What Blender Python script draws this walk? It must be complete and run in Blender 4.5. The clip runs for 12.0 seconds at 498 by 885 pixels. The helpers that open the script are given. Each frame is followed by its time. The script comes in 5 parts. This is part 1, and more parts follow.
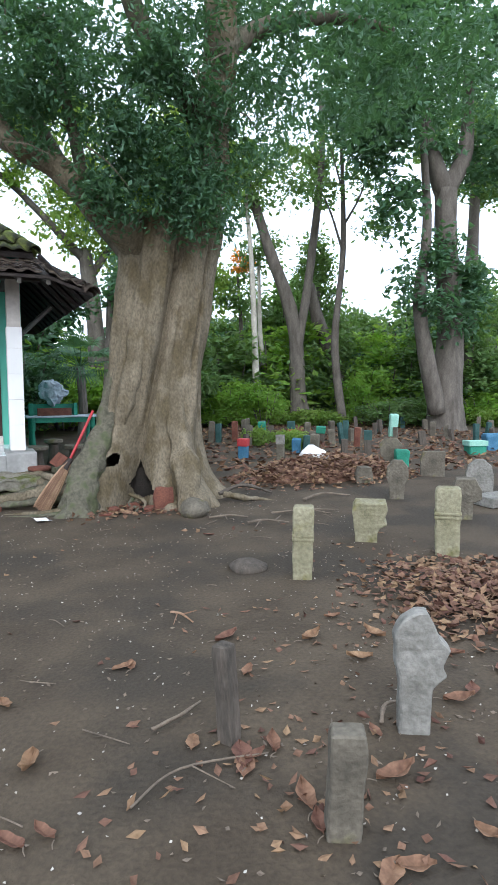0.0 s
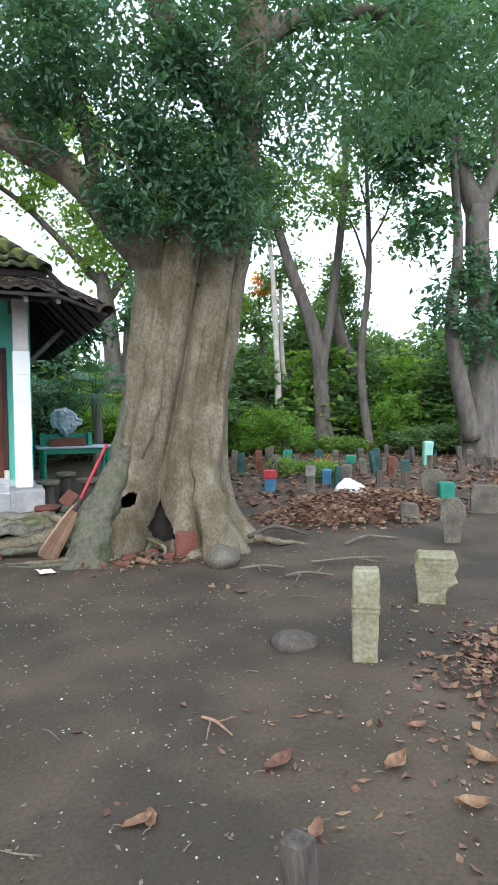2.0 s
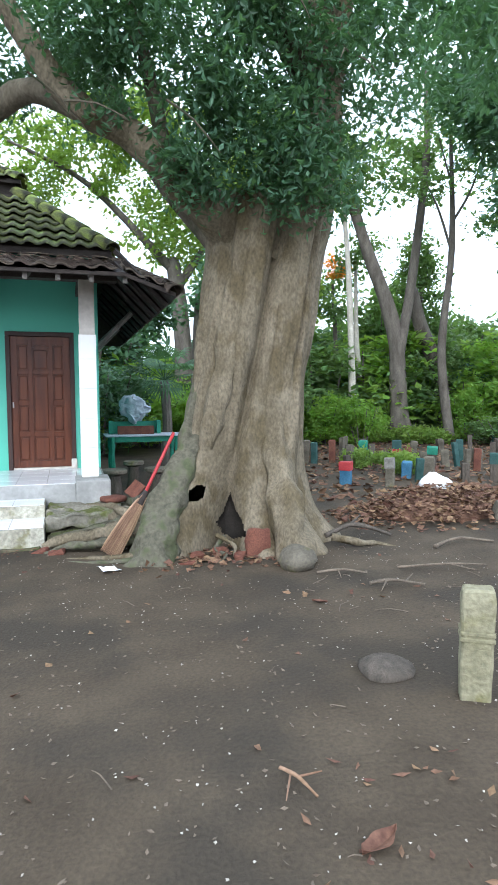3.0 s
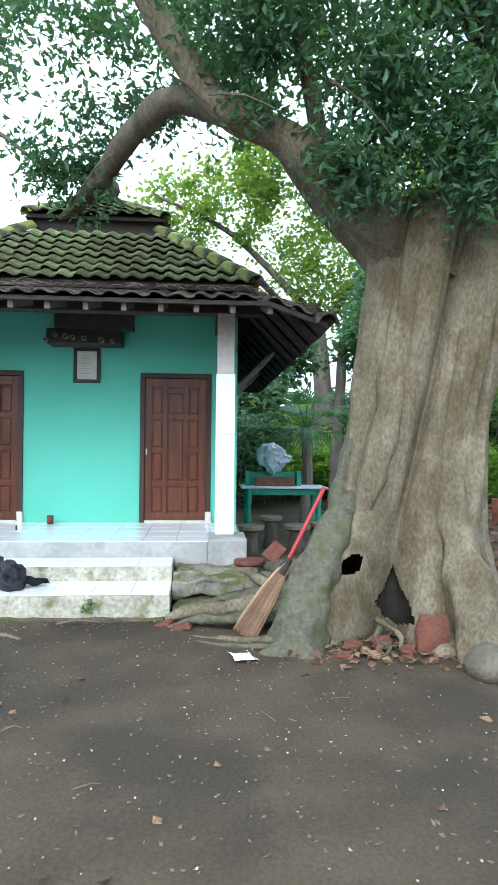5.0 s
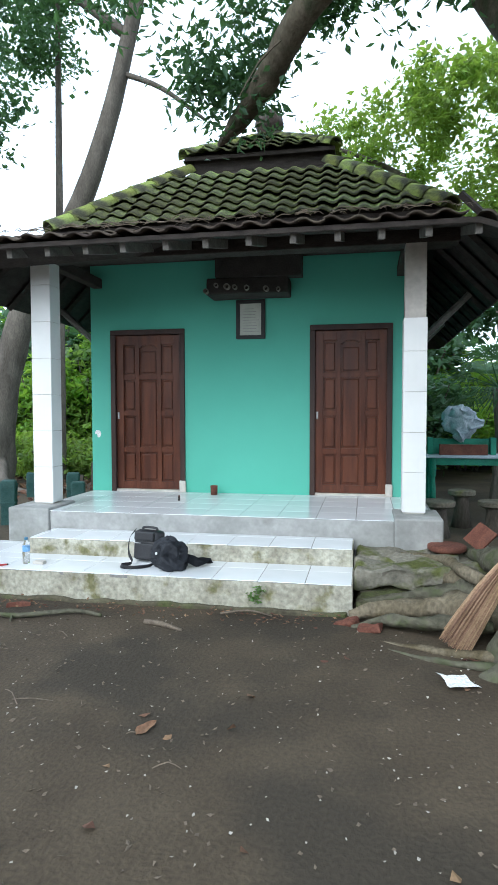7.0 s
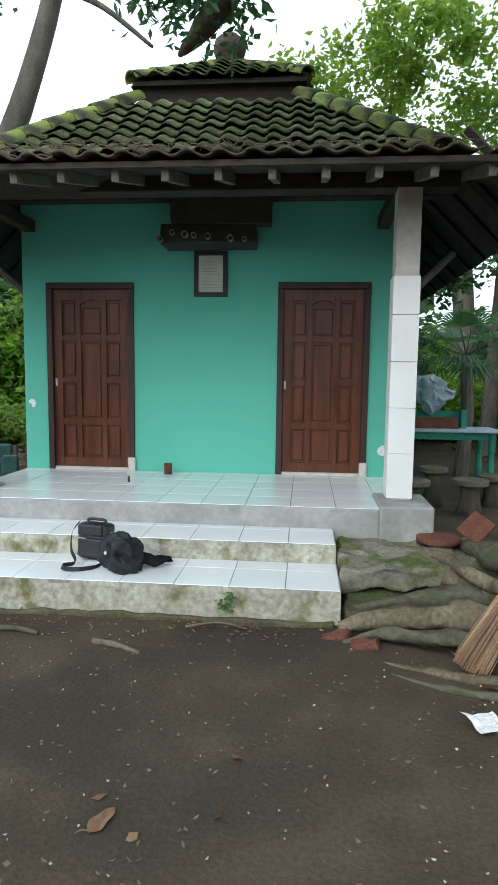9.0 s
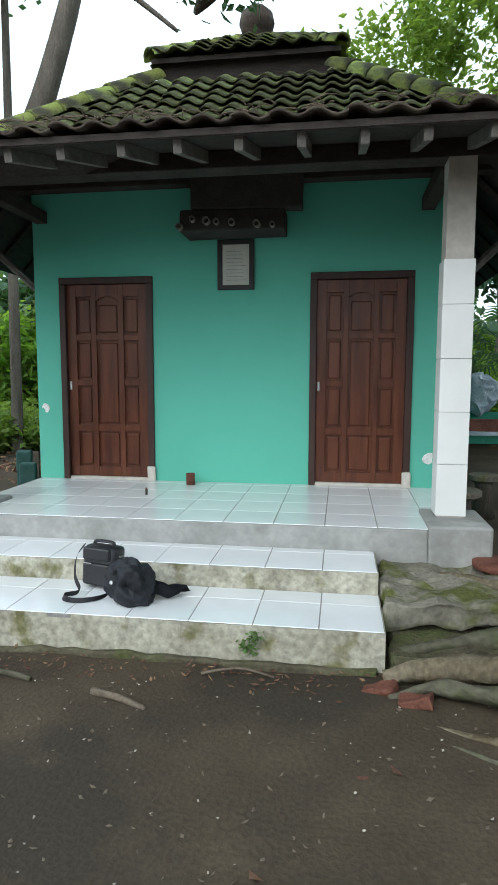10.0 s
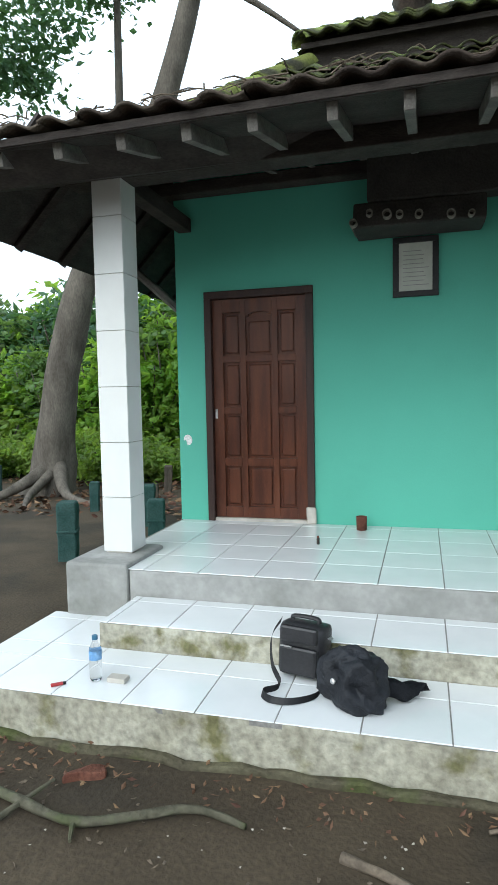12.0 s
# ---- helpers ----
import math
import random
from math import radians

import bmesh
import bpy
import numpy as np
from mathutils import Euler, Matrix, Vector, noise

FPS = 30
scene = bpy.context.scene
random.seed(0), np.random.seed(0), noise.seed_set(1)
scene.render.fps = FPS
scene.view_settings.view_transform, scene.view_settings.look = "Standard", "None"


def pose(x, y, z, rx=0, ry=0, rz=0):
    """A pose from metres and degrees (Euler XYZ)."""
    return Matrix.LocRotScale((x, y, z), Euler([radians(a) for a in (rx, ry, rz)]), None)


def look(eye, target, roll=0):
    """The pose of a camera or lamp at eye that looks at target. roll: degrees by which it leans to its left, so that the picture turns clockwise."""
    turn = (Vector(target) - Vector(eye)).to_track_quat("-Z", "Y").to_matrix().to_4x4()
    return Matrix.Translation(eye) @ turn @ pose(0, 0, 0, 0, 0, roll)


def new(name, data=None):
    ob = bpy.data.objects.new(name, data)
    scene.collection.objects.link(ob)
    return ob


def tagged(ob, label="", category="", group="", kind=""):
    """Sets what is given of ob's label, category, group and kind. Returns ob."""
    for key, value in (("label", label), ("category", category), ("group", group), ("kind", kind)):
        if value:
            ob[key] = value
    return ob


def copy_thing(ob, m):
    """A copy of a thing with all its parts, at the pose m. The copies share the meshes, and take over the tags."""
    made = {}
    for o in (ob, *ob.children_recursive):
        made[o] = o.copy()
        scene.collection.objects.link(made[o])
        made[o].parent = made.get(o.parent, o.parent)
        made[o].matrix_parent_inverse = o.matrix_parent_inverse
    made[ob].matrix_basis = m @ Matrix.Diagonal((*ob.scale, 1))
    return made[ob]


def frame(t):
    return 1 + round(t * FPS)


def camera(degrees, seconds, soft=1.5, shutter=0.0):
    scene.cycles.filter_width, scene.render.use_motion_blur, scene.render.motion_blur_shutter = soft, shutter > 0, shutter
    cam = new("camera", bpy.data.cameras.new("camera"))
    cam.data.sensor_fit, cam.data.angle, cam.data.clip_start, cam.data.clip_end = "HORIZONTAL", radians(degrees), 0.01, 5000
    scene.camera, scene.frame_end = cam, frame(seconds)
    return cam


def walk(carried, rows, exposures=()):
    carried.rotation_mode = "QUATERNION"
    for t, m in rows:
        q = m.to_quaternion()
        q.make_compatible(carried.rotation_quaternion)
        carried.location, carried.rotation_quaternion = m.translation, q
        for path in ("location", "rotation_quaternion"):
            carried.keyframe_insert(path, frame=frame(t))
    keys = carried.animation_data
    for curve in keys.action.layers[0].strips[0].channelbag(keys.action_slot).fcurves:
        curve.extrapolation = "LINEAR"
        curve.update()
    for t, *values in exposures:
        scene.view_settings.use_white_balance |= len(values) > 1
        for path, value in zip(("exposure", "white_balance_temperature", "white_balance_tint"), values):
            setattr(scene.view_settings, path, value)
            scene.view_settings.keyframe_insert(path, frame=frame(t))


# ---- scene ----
cam = camera(44.0, 12.0)
PATH = [
    (0, (0.689, 0.179, 1.671), (1.512, 1.991, 1.471), 0.1),
    (0.5, (0.808, 0.444, 1.659), (1.544, 2.3, 1.545), -2.7),
    (1, (0.916, 0.703, 1.679), (1.539, 2.601, 1.578), -1.7),
    (1.5, (0.949, 0.957, 1.679), (1.689, 2.813, 1.581), -0.3),
    (2, (0.927, 1.194, 1.712), (1.702, 3.034, 1.592), -0.3),
    (2.5, (1.033, 1.517, 1.67), (1.709, 3.394, 1.53), -0.5),
    (2.7, (1.076, 1.642, 1.685), (1.675, 3.543, 1.528), -0.2),
    (4.3, (1.059, 2.591, 1.69), (1.564, 4.524, 1.606), -0.4),
    (4.5, (1.061, 2.758, 1.696), (1.478, 4.714, 1.681), -0.1),
    (5, (1.116, 3.027, 1.648), (1.259, 5.022, 1.655), 0.6),
    (5.5, (0.998, 3.298, 1.673), (1.054, 5.297, 1.696), 0.1),
    (6, (0.892, 3.54, 1.66), (0.852, 5.539, 1.601), -0.2),
    (6.5, (0.905, 3.832, 1.636), (0.734, 5.825, 1.616), -1.4),
    (7, (0.89, 4.105, 1.569), (0.519, 6.068, 1.472), -0.1),
    (7.5, (0.773, 4.262, 1.623), (0.466, 6.234, 1.501), 0.0),
    (9.5, (0.527, 5.203, 1.635), (0.352, 7.182, 1.406), 0.8),
    (10, (0.531, 5.529, 1.642), (0.239, 7.495, 1.425), 0.1),
    (10.5, (0.443, 5.848, 1.641), (0.012, 7.791, 1.44), -0.7),
    (11, (0.195, 6.018, 1.639), (-0.39, 7.922, 1.458), -0.1),
    (11.5, (-0.14, 6.126, 1.651), (-0.6, 8.07, 1.565), -1.6),
    (12, (-0.439, 6.313, 1.658), (-0.983, 8.232, 1.519), -1.1),
]
walk(cam, [(t, look(eye, target, roll)) for t, eye, target, roll in PATH],
     [(0.0, 0.45, 5650, 10), (2.5, 0.7, 5600, 9), (4.5, 0.9, 5500, 5), (6.5, 0.45, 5550, 4), (9.5, 0.0, 5900, 3), (12.0, 0.1, 5900, 2)])


# ---- world and light ----
world = bpy.data.worlds.new("world")
scene.world = world
world.use_nodes = True
wn, wl = world.node_tree.nodes, world.node_tree.links
sky = wn.new("ShaderNodeTexSky")
sky.sky_type, sky.sun_disc = "NISHITA", False
sky.sun_elevation, sky.sun_rotation = radians(36), radians(203)
sky.air_density, sky.dust_density = 1.0, 4.0
cloud = wn.new("ShaderNodeMix")
cloud.data_type = "RGBA"
cloud.inputs["Factor"].default_value = 0.72
cloud.inputs["B"].default_value = (11.5, 12.0, 12.6, 1)
wl.new(sky.outputs["Color"], cloud.inputs["A"])
wl.new(cloud.outputs["Result"], wn["Background"].inputs["Color"])
wn["Background"].inputs["Strength"].default_value = 0.15
sun_data = bpy.data.lights.new("sun", "SUN")
sun_data.energy, sun_data.angle, sun_data.color = 1.15, radians(40), (1.0, 0.97, 0.93)
sun = new("sun", sun_data)
sun.matrix_world = look((-5, -12, 9.5), (0, 0, 0))


# ---- materials ----
def mat(name, a, b, scale=6.0, rough=0.85, bump=0.25, fine=60.0, spec=0.3, c=None, c_scale=1.5, c_at=0.55, vary=0.0, island=0.0, stretch=(1, 1, 1), metal=0.0, grain=1.0):
    """Two colours mixed by coarse and fine noise, an optional third in patches, and fine relief."""
    m = bpy.data.materials.new(name)
    m.use_nodes = True
    n, l = m.node_tree.nodes, m.node_tree.links
    out = n["Principled BSDF"]
    co = n.new("ShaderNodeTexCoord")
    mp = n.new("ShaderNodeMapping")
    mp.inputs["Scale"].default_value = stretch
    l.new(co.outputs["Object"], mp.inputs["Vector"])

    def tex(s, d=5.0):
        t = n.new("ShaderNodeTexNoise")
        t.inputs["Scale"].default_value, t.inputs["Detail"].default_value = s, d
        l.new(mp.outputs["Vector"], t.inputs["Vector"])
        return t

    def mix(f, x, y):
        k = n.new("ShaderNodeMix")
        k.data_type = "RGBA"
        for s, v in (("Factor", f), ("A", x), ("B", y)):
            if isinstance(v, (tuple, float)):
                k.inputs[s].default_value = (*v, 1) if isinstance(v, tuple) else v
            else:
                l.new(v, k.inputs[s])
        return k.outputs["Result"]

    def ramp(v, lo, hi):
        r = n.new("ShaderNodeMapRange")
        r.inputs["From Min"].default_value, r.inputs["From Max"].default_value = lo, hi
        l.new(v, r.inputs["Value"])
        return r.outputs["Result"]

    small = tex(fine)
    col = mix(ramp(tex(scale).outputs["Fac"], 0.3, 0.7), a, b)
    dark = n.new("ShaderNodeMapRange")
    dark.inputs["From Min"].default_value, dark.inputs["From Max"].default_value = 0.25, 0.75
    dark.inputs["To Min"].default_value, dark.inputs["To Max"].default_value = 1 - 0.28 * grain, 1 + 0.25 * grain
    l.new(small.outputs["Fac"], dark.inputs["Value"])
    if c:
        col = mix(ramp(tex(c_scale, 8.0).outputs["Fac"], c_at, c_at + 0.12), col, c)
    hsv = n.new("ShaderNodeHueSaturation")
    l.new(col, hsv.inputs["Color"])
    val = dark.outputs["Result"]
    if vary or island:
        if island:
            src = n.new("ShaderNodeNewGeometry").outputs["Random Per Island"]
        else:
            src = n.new("ShaderNodeObjectInfo").outputs["Random"]
        r = n.new("ShaderNodeMapRange")
        r.inputs["To Min"].default_value, r.inputs["To Max"].default_value = 1 - (vary or island), 1 + (vary or island)
        l.new(src, r.inputs["Value"])
        mu = n.new("ShaderNodeMath")
        mu.operation = "MULTIPLY"
        l.new(val, mu.inputs[0]), l.new(r.outputs["Result"], mu.inputs[1])
        val = mu.outputs["Value"]
        h = n.new("ShaderNodeMapRange")
        h.inputs["To Min"].default_value, h.inputs["To Max"].default_value = 0.5 - 0.05 * (vary or island), 0.5 + 0.05 * (vary or island)
        l.new(src, h.inputs["Value"])
        l.new(h.outputs["Result"], hsv.inputs["Hue"])
    l.new(val, hsv.inputs["Value"])
    l.new(hsv.outputs["Color"], out.inputs["Base Color"])
    out.inputs["Roughness"].default_value, out.inputs["Specular IOR Level"].default_value, out.inputs["Metallic"].default_value = rough, spec, metal
    if bump:
        bp = n.new("ShaderNodeBump")
        bp.inputs["Strength"].default_value, bp.inputs["Distance"].default_value = bump, 0.02
        l.new(small.outputs["Fac"], bp.inputs["Height"])
        l.new(bp.outputs["Normal"], out.inputs["Normal"])
    return m


def leaf_mat(name, a, b, through_light=0.35):
    m = mat(name, a, b, scale=0.8, rough=0.5, bump=0.0, fine=9.0, spec=0.35, island=0.35)
    n, l = m.node_tree.nodes, m.node_tree.links
    tr = n.new("ShaderNodeBsdfTranslucent")
    tr.inputs["Color"].default_value = (b[0] * 1.5, b[1] * 1.6, b[2] * 0.8, 1)
    mx = n.new("ShaderNodeMixShader")
    mx.inputs[0].default_value = through_light
    l.new(n["Principled BSDF"].outputs[0], mx.inputs[1])
    l.new(tr.outputs[0], mx.inputs[2])
    l.new(mx.outputs[0], n["Material Output"].inputs["Surface"])
    return m


M_GROUND = mat("damp_sandy_soil", (0.052, 0.039, 0.025), (0.086, 0.066, 0.043), 1.7, 0.88, 0.4, 45, 0.25, grain=0.9, c=(0.045, 0.036, 0.025), c_scale=0.9, c_at=0.48)
M_WALL = mat("turquoise_paint", (0.125, 0.45, 0.335), (0.135, 0.48, 0.36), 1.5, 0.7, 0.05, 90, 0.25, c=(0.12, 0.435, 0.325), c_scale=1.2, grain=0.12)
M_WOOD = mat("varnished_brown_wood", (0.062, 0.018, 0.009), (0.135, 0.043, 0.02), 3, 0.33, 0.12, 60, 0.28, stretch=(5, 5, 0.5))
M_FRAME = mat("dark_door_frame_wood", (0.028, 0.014, 0.011), (0.05, 0.024, 0.018), 5, 0.5, 0.12, 60, 0.35, stretch=(5, 5, 0.5))
M_TILE = mat("white_glazed_tile", (0.72, 0.74, 0.75), (0.79, 0.8, 0.81), 3, 0.13, 0.0, 20, 0.5, vary=0.04, grain=0.03)
M_PTILE = mat("white_pillar_tile", (0.74, 0.74, 0.72), (0.8, 0.8, 0.78), 3, 0.35, 0.0, 20, 0.4, vary=0.03, grain=0.03)
M_GROUT = mat("grey_grout", (0.2, 0.195, 0.185), (0.28, 0.27, 0.25), 8, 0.9, 0.2)
M_CONC = mat("grey_concrete", (0.26, 0.26, 0.245), (0.38, 0.375, 0.36), 3, 0.85, 0.2, 18, 0.3, c=(0.24, 0.24, 0.22), c_scale=2.2, grain=0.5)
M_MOSSCONC = mat("mossy_plaster", (0.3, 0.28, 0.215), (0.46, 0.44, 0.36), 4, 0.9, 0.5, 28, 0.2, c=(0.17, 0.16, 0.08), c_scale=5, c_at=0.57, grain=1.3)
M_PALE = mat("bare_cream_plaster", (0.46, 0.43, 0.38), (0.58, 0.54, 0.49), 4, 0.9, 0.15, 14, grain=0.5)
M_ROOF = mat("mossy_clay_tile", (0.06, 0.062, 0.045), (0.12, 0.125, 0.07), 5, 0.85, 0.5, 40, 0.25, c=(0.24, 0.29, 0.075), c_scale=2.6, c_at=0.42, vary=0.4)
M_ROOFD = mat("weathered_clay_tile", (0.055, 0.045, 0.037), (0.12, 0.09, 0.07), 5, 0.85, 0.5, 40, 0.25, c=(0.15, 0.14, 0.12), c_scale=3, vary=0.4)
M_DARKW = mat("old_dark_timber", (0.034, 0.028, 0.025), (0.06, 0.05, 0.044), 6, 0.8, 0.3, 40, 0.2, stretch=(1, 1, 3))
M_GREYW = mat("weathered_grey_timber", (0.12, 0.11, 0.1), (0.2, 0.185, 0.165), 6, 0.85, 0.3)
M_BARK = mat("grey_brown_bark", (0.105, 0.085, 0.052), (0.215, 0.18, 0.125), 2.2, 0.88, 0.7, 26, 0.25, c=(0.105, 0.083, 0.046), c_scale=2.4, c_at=0.5, stretch=(1.5, 1.5, 0.9), grain=1.4)
# darker version of the trunk bark, with the crown's shade put into its colour
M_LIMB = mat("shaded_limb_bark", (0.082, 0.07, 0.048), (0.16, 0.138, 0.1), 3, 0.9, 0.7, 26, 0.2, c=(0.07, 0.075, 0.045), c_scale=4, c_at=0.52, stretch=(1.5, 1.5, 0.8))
M_BARKM = mat("lichen_bark", (0.07, 0.065, 0.045), (0.15, 0.14, 0.1), 6, 0.9, 0.9, 24, 0.2, c=(0.075, 0.082, 0.042), c_scale=6, c_at=0.5)
M_BARKG = mat("grey_bark", (0.09, 0.078, 0.065), (0.17, 0.15, 0.125), 3, 0.9, 0.6, 25, 0.2, stretch=(2, 2, 0.6))
M_BARKW = mat("pale_bark", (0.4, 0.37, 0.31), (0.55, 0.52, 0.45), 3, 0.85, 0.3, 25, 0.2)
M_LEAF = leaf_mat("dark_leaf", (0.048, 0.105, 0.062), (0.09, 0.168, 0.092), 0.4)
M_LEAFM = leaf_mat("mid_leaf", (0.085, 0.145, 0.06), (0.165, 0.25, 0.09), 0.42)
M_LEAFL = leaf_mat("light_leaf", (0.13, 0.23, 0.05), (0.25, 0.37, 0.075), 0.55)
M_LEAFY = leaf_mat("bright_leaf", (0.12, 0.2, 0.05), (0.22, 0.3, 0.07), 0.5)
M_ORANGE = leaf_mat("orange_flower", (0.6, 0.22, 0.03), (0.8, 0.35, 0.04))
M_DRY = mat("dry_brown_leaf", (0.1, 0.055, 0.034), (0.22, 0.13, 0.08), 7, 0.8, 0.4, 40, 0.2, island=0.4)
M_DRYO = mat("dry_leaf", (0.11, 0.055, 0.034), (0.24, 0.14, 0.085), 9, 0.75, 0.4, 40, 0.2, vary=0.35)
M_TWIG = mat("dry_twig", (0.1, 0.08, 0.06), (0.19, 0.15, 0.11), 9, 0.9, 0.5)
M_BIT = mat("pale_scrap", (0.25, 0.22, 0.18), (0.48, 0.45, 0.39), 9, 0.8, 0.1, island=0.2)
M_GRAVE = mat("lichened_grave_stone", (0.085, 0.075, 0.057), (0.165, 0.145, 0.11), 5, 0.9, 0.6, 35, 0.2, c=(0.13, 0.12, 0.05), c_scale=4, c_at=0.58, vary=0.12)
M_GRAVEW = mat("pale_grave_stone", (0.15, 0.143, 0.122), (0.26, 0.25, 0.22), 6, 0.9, 0.6, 30, 0.2, c=(0.22, 0.21, 0.18), c_scale=7, c_at=0.58)
M_GRAVEY = mat("yellowed_grave_stone", (0.19, 0.175, 0.105), (0.29, 0.27, 0.18), 4, 0.9, 0.5, 35, 0.2, c=(0.17, 0.155, 0.07), c_scale=5, c_at=0.54)
M_DWOOD = mat("dark_grave_wood", (0.06, 0.052, 0.042), (0.12, 0.1, 0.08), 5, 0.9, 0.6, 30, 0.2, stretch=(3, 3, 0.6))
M_GREEN = mat("green_paint", (0.025, 0.17, 0.11), (0.045, 0.26, 0.17), 4, 0.6, 0.2)
M_DGREEN = mat("faded_dark_green_paint", (0.02, 0.06, 0.055), (0.05, 0.1, 0.09), 6, 0.8, 0.4)
M_BLUE = mat("blue_paint", (0.04, 0.13, 0.22), (0.08, 0.2, 0.31), 5, 0.6, 0.2)
M_RED = mat("red_paint", (0.34, 0.035, 0.04), (0.46, 0.06, 0.06), 5, 0.5, 0.1)
M_MINT = mat("mint_paint", (0.24, 0.48, 0.38), (0.34, 0.56, 0.45), 5, 0.6, 0.1)
M_WHITE = mat("white_matt", (0.72, 0.72, 0.7), (0.8, 0.8, 0.78), 6, 0.8, 0.1)
M_BRICK = mat("terracotta", (0.1, 0.038, 0.026), (0.19, 0.078, 0.05), 6, 0.9, 0.5, c=(0.12, 0.05, 0.035), c_scale=4)
M_BROOM = mat("palm_rib_broom", (0.2, 0.12, 0.07), (0.36, 0.23, 0.15), 4, 0.85, 0.3, 60, 0.2, island=0.3)
M_LEATHER = mat("black_leather", (0.012, 0.012, 0.014), (0.024, 0.023, 0.026), 8, 0.38, 0.15, 80, 0.5)
M_CLOTH = mat("black_cloth", (0.01, 0.011, 0.014), (0.022, 0.024, 0.03), 8, 0.6, 0.3, 80, 0.3)
M_GCLOTH = mat("grey_blue_sheet", (0.3, 0.35, 0.4), (0.45, 0.5, 0.54), 5, 0.7, 0.3)
M_BLACK = mat("black_gloss_paint", (0.012, 0.012, 0.012), (0.02, 0.02, 0.02), 6, 0.4, 0.05)
M_PAPER = mat("yellowed_paper", (0.45, 0.47, 0.4), (0.56, 0.57, 0.5), 6, 0.3, 0.0, grain=0.1)
M_BAMBOO = mat("old_bamboo", (0.1, 0.09, 0.07), (0.3, 0.28, 0.24), 8, 0.7, 0.2)
M_STEEL = mat("dull_steel", (0.4, 0.4, 0.4), (0.55, 0.55, 0.55), 9, 0.4, 0.1, metal=0.8)
M_CRUST = mat("lichened_old_concrete", (0.15, 0.14, 0.11), (0.27, 0.25, 0.2), 5, 0.95, 0.7, 30, 0.15, c=(0.1, 0.11, 0.035), c_scale=4, c_at=0.5)
M_MOSS = mat("moss_and_soil", (0.07, 0.06, 0.042), (0.12, 0.11, 0.07), 5, 0.95, 0.8, 35, 0.15, c=(0.085, 0.095, 0.038), c_scale=3.0, c_at=0.54)
M_LABEL = mat("blue_label", (0.05, 0.2, 0.5), (0.3, 0.5, 0.75), 20, 0.4, 0.0)
# near-black colour that stands in for the shade inside the hollow trunk
M_DARK = mat("hollow_shade", (0.012, 0.01, 0.008), (0.03, 0.025, 0.02), 6, 0.95, 0.4)
M_GLASS = bpy.data.materials.new("clear_plastic")
M_GLASS.use_nodes = True
for socket, value in (("Transmission Weight", 1.0), ("Roughness", 0.05), ("IOR", 1.2)):
    M_GLASS.node_tree.nodes["Principled BSDF"].inputs[socket].default_value = value
M_PANE = mat("thatch_dark", (0.03, 0.028, 0.025), (0.05, 0.045, 0.04), 6, 0.9, 0.3)


# ---- builders ----
def part(name, bm, material, parent=None, label="", smooth=False):
    me = bpy.data.meshes.new(name)
    bm.to_mesh(me)
    bm.free()
    me.materials.append(material)
    if smooth:
        me.shade_smooth()
    ob = new(name, me)
    if parent:
        ob.parent = parent
        ob.matrix_parent_inverse = parent.matrix_basis.inverted()
    if label:
        ob["label"] = label
    return ob


def thing(name, label, category, at=(0, 0, 0), group="", kind=""):
    e = new(name)
    e.matrix_basis = pose(*at)
    return tagged(e, label, category, group, kind)


def box(x0, x1, y0, y1, z0, z1, bevel=0.0, bm=None):
    bm = bm or bmesh.new()
    made = bmesh.ops.create_cube(bm, size=1, matrix=Matrix.LocRotScale(((x0 + x1) / 2, (y0 + y1) / 2, (z0 + z1) / 2), None, (x1 - x0, y1 - y0, z1 - z0)))
    if bevel:
        edges = list({e for v in made["verts"] for e in v.link_edges})
        bmesh.ops.bevel(bm, geom=edges, offset=bevel, segments=2, affect="EDGES", profile=0.5)
    return bm


def rough_up(bm, amount, scale=3.0, seed=0.0):
    for v in bm.verts:
        v.co += noise.noise_vector(v.co * scale + Vector((seed, seed * 2, 0))) * amount
    return bm


def rough_box(x0, x1, y0, y1, z0, z1, cuts=3, amount=0.02, scale=3.0, bevel=0.015, seed=0.0):
    bm = box(x0, x1, y0, y1, z0, z1, bevel)
    bmesh.ops.subdivide_edges(bm, edges=[e for e in bm.edges if e.calc_length() > 0.08], cuts=cuts, use_grid_fill=True)
    return rough_up(bm, amount, scale, seed)


def smooth_path(points, per=6):
    """Points along a soft curve through the given ones."""
    p = [Vector(q) for q in points]
    out = []
    for i in range(len(p) - 1):
        a, b, c, d = p[max(i - 1, 0)], p[i], p[i + 1], p[min(i + 2, len(p) - 1)]
        for k in range(per):
            t = k / per
            out.append(0.5 * (2 * b + (c - a) * t + (2 * a - 5 * b + 4 * c - d) * t * t + (3 * b - a - 3 * c + d) * t ** 3))
    return out + [p[-1]]


